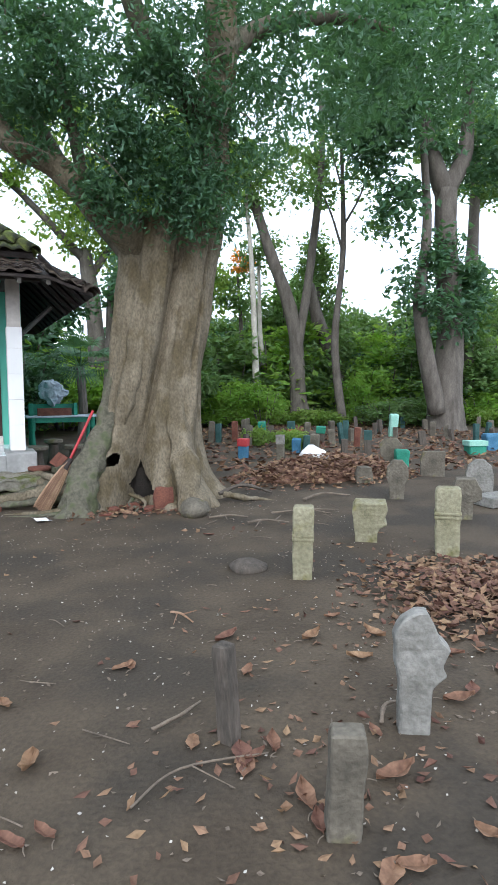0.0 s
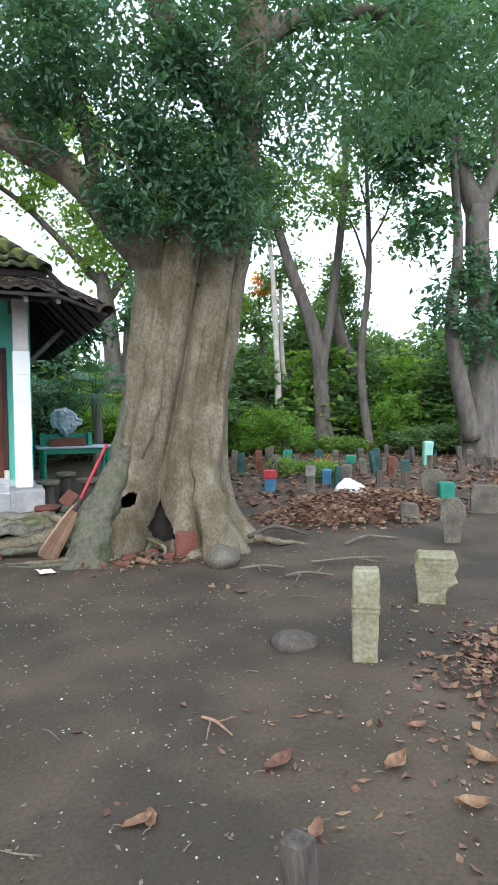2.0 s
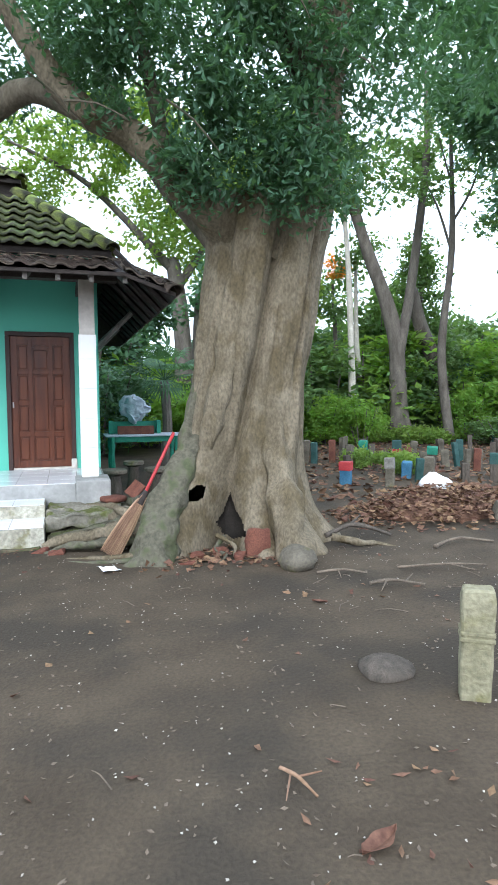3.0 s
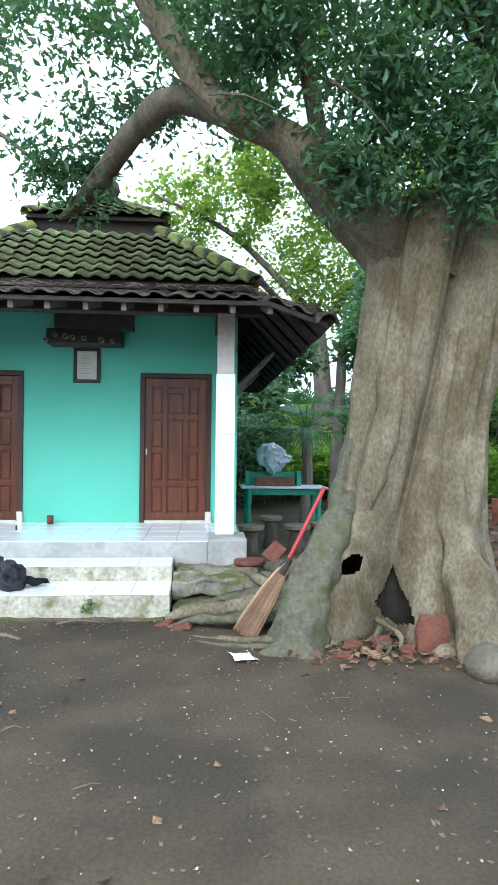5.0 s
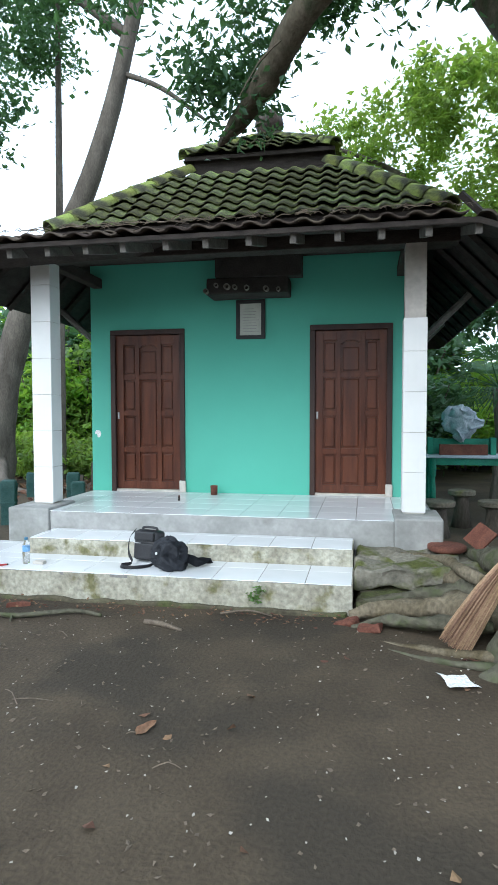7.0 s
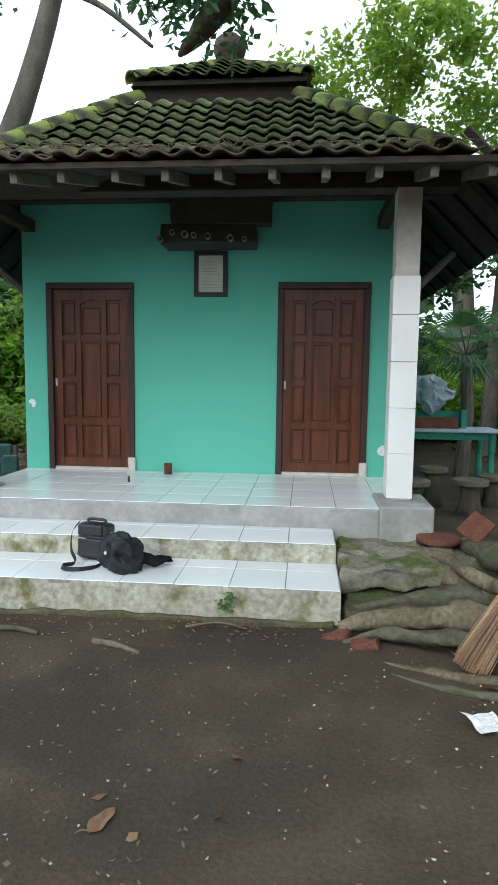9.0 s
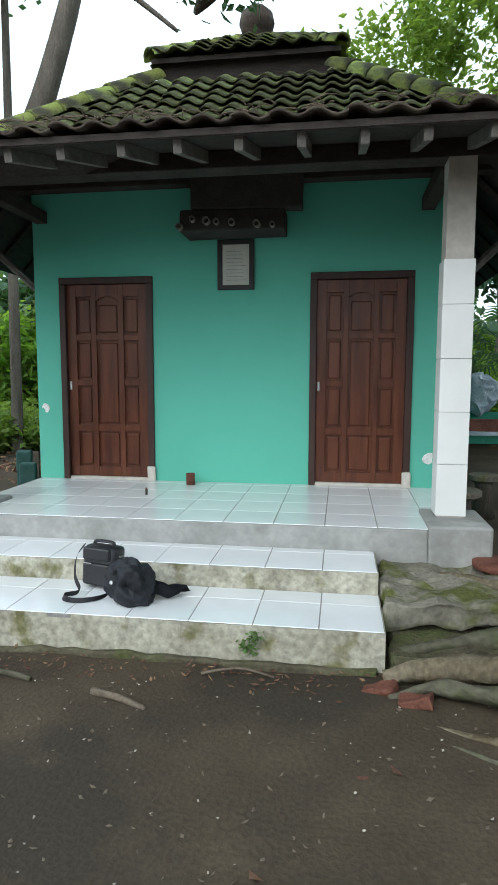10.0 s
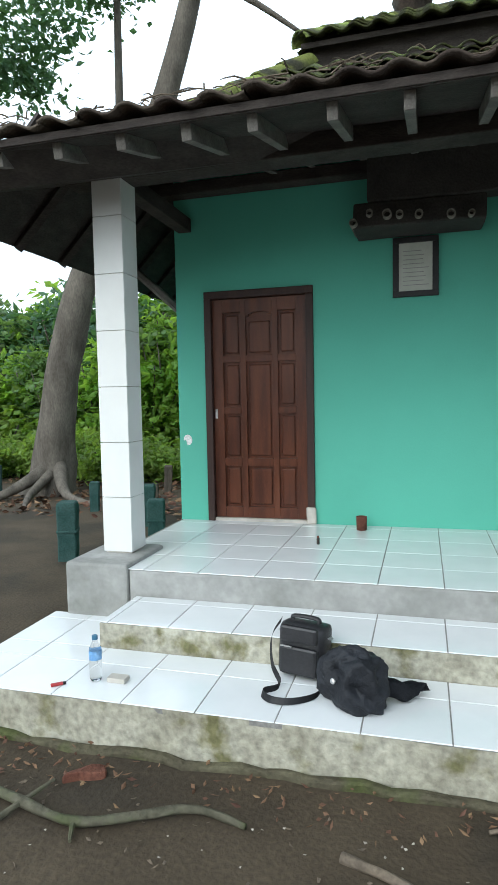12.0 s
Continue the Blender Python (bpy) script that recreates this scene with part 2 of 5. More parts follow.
def tube(points, radii, seg=10, per=5, wobble=0.0, bm=None, seed=0.0):
    bm = bm or bmesh.new()
    path = smooth_path(points, per) if len(points) > 2 or per > 1 else [Vector(q) for q in points]
    n = len(path)
    rings = []
    side = Vector((1, 0.13, 0.07)).normalized()
    for i, p in enumerate(path):
        f = i / (n - 1) * (len(radii) - 1)
        k = min(int(f), len(radii) - 2)
        r = radii[k] + (radii[k + 1] - radii[k]) * (f - k)
        d = (path[min(i + 1, n - 1)] - path[max(i - 1, 0)]).normalized()
        side = (side - d * side.dot(d)).normalized()
        up = d.cross(side)
        ring = []
        for j in range(seg):
            a = 2 * math.pi * j / seg
            w = 1 + wobble * noise.noise(Vector((math.cos(a) * 1.3 + seed, math.sin(a) * 1.3, i * 0.35)))
            ring.append(bm.verts.new(p + (side * math.cos(a) + up * math.sin(a)) * r * w))
        rings.append(ring)
    for a, b in zip(rings, rings[1:]):
        for j in range(seg):
            bm.faces.new((a[j], a[(j + 1) % seg], b[(j + 1) % seg], b[j]))
    bm.faces.new(rings[0][::-1]), bm.faces.new(rings[-1])
    return bm


def lathe(profile, seg=20, at=(0, 0, 0), bm=None):
    bm = bm or bmesh.new()
    rings = [[bm.verts.new((at[0] + r * math.cos(2 * math.pi * j / seg), at[1] + r * math.sin(2 * math.pi * j / seg), at[2] + z)) for j in range(seg)] for r, z in profile]
    for a, b in zip(rings, rings[1:]):
        for j in range(seg):
            bm.faces.new((a[j], a[(j + 1) % seg], b[(j + 1) % seg], b[j]))
    bm.faces.new(rings[0][::-1]), bm.faces.new(rings[-1])
    return bm


def leaf_mesh(name, centres, length, width, seed, droop=0.4, spread=1.0):
    """Many small folded leaves, each a rhombus of two triangles, at the given places."""
    rng = np.random.default_rng(seed)
    c = np.asarray(centres, float)
    n = len(c)
    d = rng.normal(size=(n, 3)) * (1, 1, 0.6 * spread)
    d[:, 2] -= droop
    d /= np.linalg.norm(d, axis=1)[:, None]
    s = np.cross(d, rng.normal(size=(n, 3)) * 0.5 + (0, 0, 1))
    s /= np.linalg.norm(s, axis=1)[:, None] + 1e-6
    nn = np.cross(d, s)
    ln = (length * rng.uniform(0.6, 1.35, n))[:, None]
    wd = (width * rng.uniform(0.7, 1.3, n))[:, None]
    v = np.stack([c, c + d * ln * 0.45 + s * wd + nn * wd * 0.4, c + d * ln, c + d * ln * 0.45 - s * wd + nn * wd * 0.4], 1).reshape(-1, 3)
    i = np.arange(n)[:, None] * 4
    f = np.concatenate([i + (0, 1, 2), i + (0, 2, 3)], 1).reshape(-1, 3)
    me = bpy.data.meshes.new(name)
    me.from_pydata(v.tolist(), [], f.tolist())
    return me


def clumps(regions, per_clump, radius, seed, flat=0.7):
    """Leaf places: clumps scattered in ellipsoids (x, y, z, rx, ry, rz, count), uneven in size."""
    rng = np.random.default_rng(seed)
    out = []
    for x, y, z, rx, ry, rz, count in regions:
        u = rng.normal(size=(count, 3))
        u *= (rng.uniform(0.15, 1, count) ** 0.45 / np.linalg.norm(u, axis=1))[:, None]
        for q in u * (rx, ry, rz) + (x, y, z):
            k = int(per_clump * rng.uniform(0.4, 1.5))
            out.append(q + rng.normal(size=(k, 3)) * (radius, radius, radius * flat) * rng.uniform(0.5, 1.1))
    return np.concatenate(out)


def leaves(name, me, material, parent, label=""):
    me.materials.append(material)
    ob = new(name, me)
    ob.parent = parent
    ob.matrix_parent_inverse = parent.matrix_basis.inverted()
    if label:
        ob["label"] = label
    return ob


# ---- ground ----
def ground_height(x, y):
    h = 0.02 * noise.noise(Vector((x * 0.35, y * 0.35, 1))) + 0.012 * noise.noise(Vector((x * 1.7, y * 1.7, 4)))
    return h * min(1.0, math.hypot(x, y) / 3 + 0.4) - 0.004


def ground_sheet():
    xs = np.concatenate([np.linspace(-900, -30, 8), np.arange(-26, -8, 2.0), np.arange(-7, 12, 0.2), np.arange(12, 40, 2.0), np.linspace(60, 900, 8)])
    ys = np.concatenate([np.linspace(-900, -30, 8), np.arange(-26, -4, 2.0), np.arange(-2, 15, 0.2), np.arange(15.5, 50, 2.0), np.linspace(70, 900, 8)])
    verts = [(x, y, ground_height(x, y)) for y in ys for x in xs]
    w = len(xs)
    faces = [(j * w + i, j * w + i + 1, (j + 1) * w + i + 1, (j + 1) * w + i) for j in range(len(ys) - 1) for i in range(w - 1)]
    me = bpy.data.meshes.new("ground")
    me.from_pydata(verts, [], faces)
    me.materials.append(M_GROUND)
    me.shade_smooth()
    return tagged(new("ground", me), "dark damp bare sandy soil of a graveyard yard", "ground", kind="structure")


ground_sheet()


# ---- the house ----
P1, P2, P3 = 0.232, 0.385, 0.56          # tops of the two steps and of the porch floor
XL, XR, YF, YB = -2.6, 1.56, 11.6, 15.2  # outer faces of the house
CX, CY = -0.55, 13.4                     # middle of the roof
DOORS = ((-2.33, -1.345), (0.225, 1.2))
DOOR_TOP = P3 + 2.06

wall_front = thing("wall_front", "turquoise painted plaster front wall under a porch", "wall", kind="structure")
bm = bmesh.new()
edges_x = [XL, DOORS[0][0], DOORS[0][1], DOORS[1][0], DOORS[1][1], XR]
for i in (0, 2, 4):
    box(edges_x[i], edges_x[i + 1], YF, YF + 0.15, P3, 3.75, bm=bm)
for a, b in DOORS:
    box(a, b, YF, YF + 0.15, DOOR_TOP, 3.75, bm=bm)
part("plaster", bm, M_WALL, wall_front)
for wall_name, b in (("wall_left", (XL, XL + 0.15, YF + 0.15, YB, 0, 3.75)), ("wall_right", (XR - 0.15, XR, YF + 0.15, YB, 0, 3.75)), ("wall_back", (XL + 0.15, XR - 0.15, YB - 0.15, YB, 0, 3.75))):
    tagged(part(wall_name, box(*b), M_WALL), "turquoise painted plaster wall of the small house", "wall", kind="structure")
for k, (px, pz, r) in enumerate(((-2.52, 1.3, 0.05), (1.38, 0.85, 0.06))):
    tagged(part("bare_patch", rough_up(lathe([(r, 0), (r * 0.9, 0.004)], 12), 0.02, 9, k), M_WHITE), "pale patch where turquoise paint has flaked", "paint patch").matrix_basis = pose(px, YF - 0.001, pz, 90)


def panelled_door(x0, x1):
    door = thing("door", "closed dark brown panelled wooden door in a wooden frame", "door", (x0, YF, P3), group="doors of the house")
    t = 0.065
    part("door_frame", box(x1 - t, x1, YF - 0.025, YF + 0.12, P3, DOOR_TOP - t, 0.006), M_FRAME, door)
    part("door_frame", box(x0, x0 + t, YF - 0.025, YF + 0.12, P3, DOOR_TOP - t, 0.006), M_FRAME, door)
    part("door_frame", box(x0, x1, YF - 0.025, YF + 0.12, DOOR_TOP - t, DOOR_TOP, 0.006), M_FRAME, door)
    part("threshold", box(x0 + t, x1 - t, YF - 0.01, YF + 0.12, P3, P3 + 0.03, 0.004), M_PALE, door, "chipped pale threshold")
    a, b, z0, z1 = x0 + t, x1 - t, P3 + 0.032, DOOR_TOP - t - 0.004
    leaf = part("door_leaf", box(a, b, YF + 0.055, YF + 0.085, z0, z1), M_WOOD, door)
    w = b - a
    cols = [(a + w * 0.11, a + w * 0.30), (a + w * 0.36, a + w * 0.64), (a + w * 0.70, a + w * 0.89)]
    h = z1 - z0
    rows = [(0.05, 0.24), (0.275, 0.48), (0.51, 0.715), (0.745, 0.94)]
    fr = bmesh.new()
    xs = [a, cols[0][0], cols[0][1], cols[1][0], cols[1][1], cols[2][0], cols[2][1], b]
    for i in range(0, 8, 2):
        box(xs[i], xs[i + 1], YF + 0.022, YF + 0.055, z0, z1, 0.003, bm=fr)
    zs = [0.0, rows[0][0], rows[0][1], rows[1][0], rows[1][1], rows[2][0], rows[2][1], rows[3][0], rows[3][1], 1.0]
    for i in range(0, 10, 2):
        for ci, (c0, c1) in enumerate(cols):
            if ci == 1 and i == 4:
                continue
            box(c0, c1, YF + 0.023, YF + 0.055, z0 + h * zs[i], z0 + h * zs[i + 1], 0.003, bm=fr)
    # arched head over the middle top panel
    c0, c1 = cols[1]
    for k in range(9):
        u = (k + 0.5) / 9
        drop = 0.07 * (1 - math.sqrt(max(0.0, 1 - (2 * u - 1) ** 2)))
        box(c0 + (c1 - c0) * k / 9, c0 + (c1 - c0) * (k + 1) / 9, YF + 0.024, YF + 0.055, z0 + h * 0.94 - drop, z0 + h * 0.94 + 0.001, bm=fr)
    part("rails", fr, M_WOOD, leaf)
    for ci, (c0, c1) in enumerate(cols):
        spans = [rows[0], (rows[1][0], rows[2][1]), rows[3]] if ci == 1 else rows
        for r0, r1 in spans:
            part("panel", box(c0 + 0.022, c1 - 0.022, YF + 0.04, YF + 0.06, z0 + h * r0 + 0.022, z0 + h * r1 - 0.022 - (0.06 if ci == 1 and r1 > 0.9 else 0), 0.012), M_WOOD, leaf)
    part("latch", box(a + 0.01, a + 0.035, YF + 0.012, YF + 0.032, P3 + 0.93, P3 + 1.02, 0.006), M_STEEL, leaf, "small steel latch")
    for zz in (0.06,):
        part("foot_block", rough_box(x1 - 0.075, x1 + 0.01, YF - 0.035, YF - 0.024, P3, P3 + 0.15, 2, 0.008), M_PALE, door, "worn pale foot of the frame")
    return door


for a, b in DOORS:
    panelled_door(a, b)

floor = thing("floor", "white glazed tile porch floor with thin grey joints", "floor", kind="structure")
part("screed", box(XL, XR, 9.95, YF + 0.15, 0.0, P3 - 0.0015), M_GROUT, floor)
tagged(part("floor_inside", box(XL + 0.15, XR - 0.15, YF + 0.15, YB - 0.15, 0, P3 - 0.01), M_CONC), "bare floor inside the house", "floor", kind="structure")
part("riser", rough_box(-2.3, 1.16, 9.925, 9.948, 0.28, P3 - 0.003, 2, 0.004, 6), M_CONC, floor)

step_low = thing("step_low", "lower step, white tiled top on mossy plastered front", "step", (0, 8.88, 0), kind="structure")
bm = box(-2.88, 0.8, 8.87, 9.949, -0.1, P1 - 0.006)
bmesh.ops.subdivide_edges(bm, edges=[e for e in bm.edges if abs(e.verts[0].co.x - e.verts[1].co.x) > 1], cuts=40)
part("plaster", rough_up(bm, 0.008, 4), M_MOSSCONC, step_low)
bm = rough_box(-2.9, 0.75, 8.82, 8.875, -0.08, 0.02, 30, 0.035, 5)
part("broken_foot", bm, M_MOSS, step_low, "broken earthy foot of the step")
step_high = thing("step_high", "upper step, white tiled top with lichened front edge", "step", (0, 9.48, 0), kind="structure")
bm = box(-2.255, 0.79, 9.45, 9.948, P1 - 0.006, P2 - 0.008)
bmesh.ops.subdivide_edges(bm, edges=[e for e in bm.edges if abs(e.verts[0].co.x - e.verts[1].co.x) > 1], cuts=40)
part("plaster", rough_up(bm, 0.004, 6), M_MOSSCONC, step_high)

part("grout", box(-2.868, 0.793, 8.872, 9.94, P1 - 0.03, P1 - 0.0015), M_GROUT, step_low)
part("grout", box(-2.248, 0.783, 9.452, 9.92, P2 - 0.03, P2 - 0.0015), M_GROUT, step_high)
tile_meshes = {}


def floor_tile(parent, x0, x1, y0, y1, z):
    """One glazed tile with a rounded rim; alike sizes share a mesh."""
    w, d = round(x1 - x0, 3), round(y1 - y0, 3)
    if w < 0.03 or d < 0.03:
        return
    if (w, d) not in tile_meshes:
        me = bpy.data.meshes.new("tile")
        b = bmesh.new()
        g = 0.0022
        lo = [b.verts.new((sx * (w / 2 - g), sy * (d / 2 - g), -0.003)) for sx, sy in ((-1, -1), (1, -1), (1, 1), (-1, 1))]
        hi = [b.verts.new((sx * (w / 2 - g - 0.002), sy * (d / 2 - g - 0.002), 0.002)) for sx, sy in ((-1, -1), (1, -1), (1, 1), (-1, 1))]
        b.faces.new(hi)
        for j in range(4):
            b.faces.new((lo[j], lo[(j + 1) % 4], hi[(j + 1) % 4], hi[j]))
        b.to_mesh(me)
        b.free()
        me.materials.append(M_TILE)
        tile_meshes[w, d] = me
    ob = new("tile", tile_meshes[w, d])
    ob.parent = parent
    ob.matrix_parent_inverse = parent.matrix_basis.inverted()
    ob.matrix_basis = pose((x0 + x1) / 2, (y0 + y1) / 2, z, random.uniform(-0.12, 0.12), random.uniform(-0.12, 0.12), 0)


def tile_area(parent, x0, x1, y0, y1, z, ox=-0.32, s=0.376, first_row=0.385):
    gx = [x0] + [ox + s * k for k in range(-12, 12) if x0 + 0.02 < ox + s * k < x1 - 0.02] + [x1]
    gy = [y0]
    while gy[-1] + first_row < y1 - 0.02:
        gy.append(gy[-1] + first_row)
    gy.append(y1)
    for i in range(len(gx) - 1):
        for j in range(len(gy) - 1):
            floor_tile(parent, gx[i], gx[i + 1], gy[j], gy[j + 1], z)


tile_area(floor, XL + 0.02, XR - 0.02, 9.935, YF - 0.002, P3)
tile_area(step_low, -2.87, 0.795, 8.865, 9.445, P1, first_row=0.385)
tile_area(step_low, -2.87, -2.26, 9.445, 9.94, P1)
tile_area(step_high, -2.25, 0.785, 9.445, 9.922, P2)


def pillar(x0, x1, y0, y1, tiled_to, top, px0, px1, pz0):
    p = thing("pillar", "square porch pillar clad in white tiles on a concrete foot", "pillar", ((x0 + x1) / 2, (y0 + y1) / 2, 0), group="porch pillars", kind="structure")
    part("shaft", box(x0 + 0.012, x1 - 0.012, y0 + 0.012, y1 - 0.012, P3, top), M_PALE, p, "cream plaster shaft")
    part("foot", box(px0, px1, y0 - 0.286, y1 + 0.1, pz0, P3 + 0.03, 0.02), M_CONC, p, "cracked grey concrete foot")
    z = P3 + 0.04
    while z < tiled_to - 0.02:
        h = min(0.388, tiled_to - z)
        b = box(x0, x1, y0, y0 + 0.01, z + 0.002, z + h - 0.002, 0.002)
        part("tile", b, M_PTILE, p)
        part("tile", box(x1 - 0.01, x1, y0 + 0.012, y1, z + 0.002, z + h - 0.002, 0.002), M_PTILE, p)
        part("tile", box(x0, x0 + 0.01, y0 + 0.012, y1, z + 0.002, z + h - 0.002, 0.002), M_PTILE, p)
        z += h
    return p


pillar(1.243, 1.462, 10.2, 10.42, 2.47, 3.24, 1.16, 1.6, 0.28)
pillar(-2.63, -2.41, 10.2, 10.42, 3.22, 3.24, -2.77, -2.31, 0.2)

# roof ------------------------------------------------------------------------------------
roof = thing("roof", "two-tiered hipped roof of mossy clay pantiles with a small raised cap", "roof", (CX, CY, 3.2), kind="structure")
EZ, EY, SX, SZ = 3.13, 9.36, 2.93, 2.92     # front eave height and place; half width of the skirt, corner height


def deck(corners, material, label="", thick=0.05):
    b = bmesh.new()
    top = [b.verts.new(c) for c in corners]
    low = [b.verts.new((c[0], c[1], c[2] - thick)) for c in corners]
    b.faces.new(top), b.faces.new(low[::-1])
    n = len(corners)
    for j in range(n):
        b.faces.new((top[j], low[j], low[(j + 1) % n], top[(j + 1) % n]))
    return part("deck", b, material, roof, label)


UZ, UX, UY = 3.74, 2.3, 2.33      # lower rim of the upper tier: height, half width, half depth
TZ, TX, TY = 4.83, 0.97, 0.95      # upper rim of the upper tier
BY = CY + (CY - EY)
inner = [(CX - 2.2, CY - 1.9), (CX + 2.2, CY - 1.9), (CX + 2.2, CY + 1.9), (CX - 2.2, CY + 1.9)]
outer = [(CX - SX, EY), (CX + SX, EY), (CX + SX, BY), (CX - SX, BY)]
for k in range(4):
    o0, o1, i0, i1 = outer[k], outer[(k + 1) % 4], inner[k], inner[(k + 1) % 4]
    e = EZ if k == 0 else SZ
    if k == 0:
        deck([(*o0, SZ), (o0[0] + 0.6, EY, EZ), (o1[0] - 0.6, EY, EZ), (*o1, SZ), (*i1, UZ - 0.06), (*i0, UZ - 0.06)], M_DARKW)
    else:
        deck([(*o0, e), (*o1, e), (*i1, UZ - 0.06), (*i0, UZ - 0.06)], M_DARKW)
up_lo = [(CX - UX, CY - UY), (CX + UX, CY - UY), (CX + UX, CY + UY), (CX - UX, CY + UY)]
up_hi = [(CX - TX, CY - TY), (CX + TX, CY - TY), (CX + TX, CY + TY), (CX - TX, CY + TY)]
for k in range(4):
    deck([(*up_lo[k], UZ), (*up_lo[(k + 1) % 4], UZ), (*up_hi[(k + 1) % 4], TZ), (*up_hi[k], TZ)], M_DARKW, thick=0.09)
part("neck", box(CX - TX + 0.05, CX + TX - 0.05, CY - TY + 0.05, CY + TY - 0.05, TZ - 0.1, 5.08), M_DARKW, roof, "dark timber neck under the cap")
cap_lo = [(CX - 1.02, CY - 1.0), (CX + 1.02, CY - 1.0), (CX + 1.02, CY + 1.0), (CX - 1.02, CY + 1.0)]
for k in range(4):
    deck([(*cap_lo[k], 5.05), (*cap_lo[(k + 1) % 4], 5.05), (CX, CY, 5.68)], M_DARKW)
part("finial", lathe([(0.13, 0), (0.15, 0.05), (0.12, 0.1), (0.18, 0.17), (0.215, 0.27), (0.19, 0.38), (0.11, 0.45), (0.03, 0.48)], 18, (CX, CY, 5.58)), M_ROOFD, roof, "round clay finial", True)


def pantile(w=0.228, length=0.3, lip=0.055, wave=0.024):
    """An S-shaped roof tile with thickness, lying along +y."""
    b = bmesh.new()
    n = 8
    rows = []
    for y, dz in ((0.0, lip), (length, 0.0)):
        for off in (0.0, -0.016):
            rows.append([b.verts.new((w * (k / n - 0.5) * 1.06, y, dz + off + wave * math.sin(2 * math.pi * k / n))) for k in range(n + 1)])
    top0, low0, top1, low1 = rows
    for k in range(n):
        b.faces.new((top0[k], top0[k + 1], top1[k + 1], top1[k]))
        b.faces.new((low0[k + 1], low0[k], low1[k], low1[k + 1]))
        b.faces.new((low0[k], low0[k + 1], top0[k + 1], top0[k]))
    me = bpy.data.meshes.new("roof_tile")
    b.to_mesh(me)
    b.free()
    me.shade_smooth()
    return me


tile_green, tile_brown = pantile(), pantile(length=0.26, lip=0.02, wave=0.02)
tile_green.materials.append(M_ROOF), tile_brown.materials.append(M_ROOFD)
tile_co = [v.co.copy() for v in tile_brown.vertices]
tile_fa = [tuple(p.vertices) for p in tile_brown.polygons]


def lay_tiles(a, b, c, d, me, singles=True, w=0.228, step=0.235, rows_only=None):
    """Tiles on the slope with lower edge a-b and upper edge d-c."""
    a, b, c, d = Vector(a), Vector(b), Vector(c), Vector(d)
    u = (b - a).normalized()
    v = (d - a) - u * (d - a).dot(u)
    height = v.length
    v.normalize()
    nrm = u.cross(v)
    m3 = Matrix((u, v, nrm)).transposed().to_4x4()
    verts, faces = [], []
    n_rows = int(height / step)
    for r in range(n_rows):
        if rows_only and r not in rows_only:
            continue
        f = r * step / height
        left, right = a.lerp(d, f), b.lerp(c, f)
        base = a + v * (r * step)
        u0, u1 = (left - base).dot(u), (right - base).dot(u)
        k0 = math.ceil(u0 / w)
        for k in range(k0, int(u1 / w)):
            p = base + u * (w * (k + 0.5)) + nrm * (0.035 + random.uniform(-0.006, 0.006)) - v * (0.05 + random.uniform(-0.008, 0.008))
            m = Matrix.Translation(p) @ m3 @ pose(0, 0, 0, random.uniform(-1.5, 1.5), random.uniform(-1.5, 1.5), random.uniform(-1.5, 1.5))
            if singles:
                ob = new("roof_tile", me)
                ob.parent = roof
                ob.matrix_parent_inverse = roof.matrix_basis.inverted()
                ob.matrix_basis = m
            else:
                o = len(verts)
                verts.extend(tuple(m @ q) for q in tile_co)
                faces.extend(tuple(i + o for i in t) for t in tile_fa)
    if not singles and verts:
        j = bpy.data.meshes.new("roof_tiles")
        j.from_pydata(verts, [], faces)
        j.materials.append(me.materials[0])
        ob = new("roof_tiles", j)
        ob.parent = roof
        ob.matrix_parent_inverse = roof.matrix_basis.inverted()
        tagged(ob, kind="stuff")


def ridge(p0, p1, r=0.13, n=7, material=None):
    """Overlapping half-round hip tiles from the low end to the high end."""
    p0, p1 = Vector(p0), Vector(p1)
    d = p1 - p0
    q = d.to_track_quat("Y", "Z").to_matrix().to_4x4()
    ln = d.length / n
    b = bmesh.new()
    rings = []
    for y, rr in ((-0.03, r * 1.12), (ln + 0.03, r * 0.9)):
        for t in (0.0, 0.018):
            rings.append([b.verts.new(((rr - t) * math.cos(math.pi * k / 10) * 1.1, y, (rr - t) * math.sin(math.pi * k / 10) - 0.03)) for k in range(11)])
    for k in range(10):
        b.faces.new((rings[0][k], rings[0][k + 1], rings[2][k + 1], rings[2][k]))
        b.faces.new((rings[1][k + 1], rings[1][k], rings[3][k], rings[3][k + 1]))
        b.faces.new((rings[0][k + 1], rings[0][k], rings[1][k], rings[1][k + 1]))
    me = bpy.data.meshes.new("ridge_tile")
    b.to_mesh(me)
    b.free()
    me.materials.append(material or M_ROOF)
    me.shade_smooth()
    for k in range(n):
        ob = new("ridge_tile", me)
        ob.parent = roof
        ob.matrix_parent_inverse = roof.matrix_basis.inverted()
        ob.matrix_basis = Matrix.Translation(p0 + d * k / n) @ q @ pose(0, 0, 0, random.uniform(-1, 3), random.uniform(-4, 4), random.uniform(-2, 2))


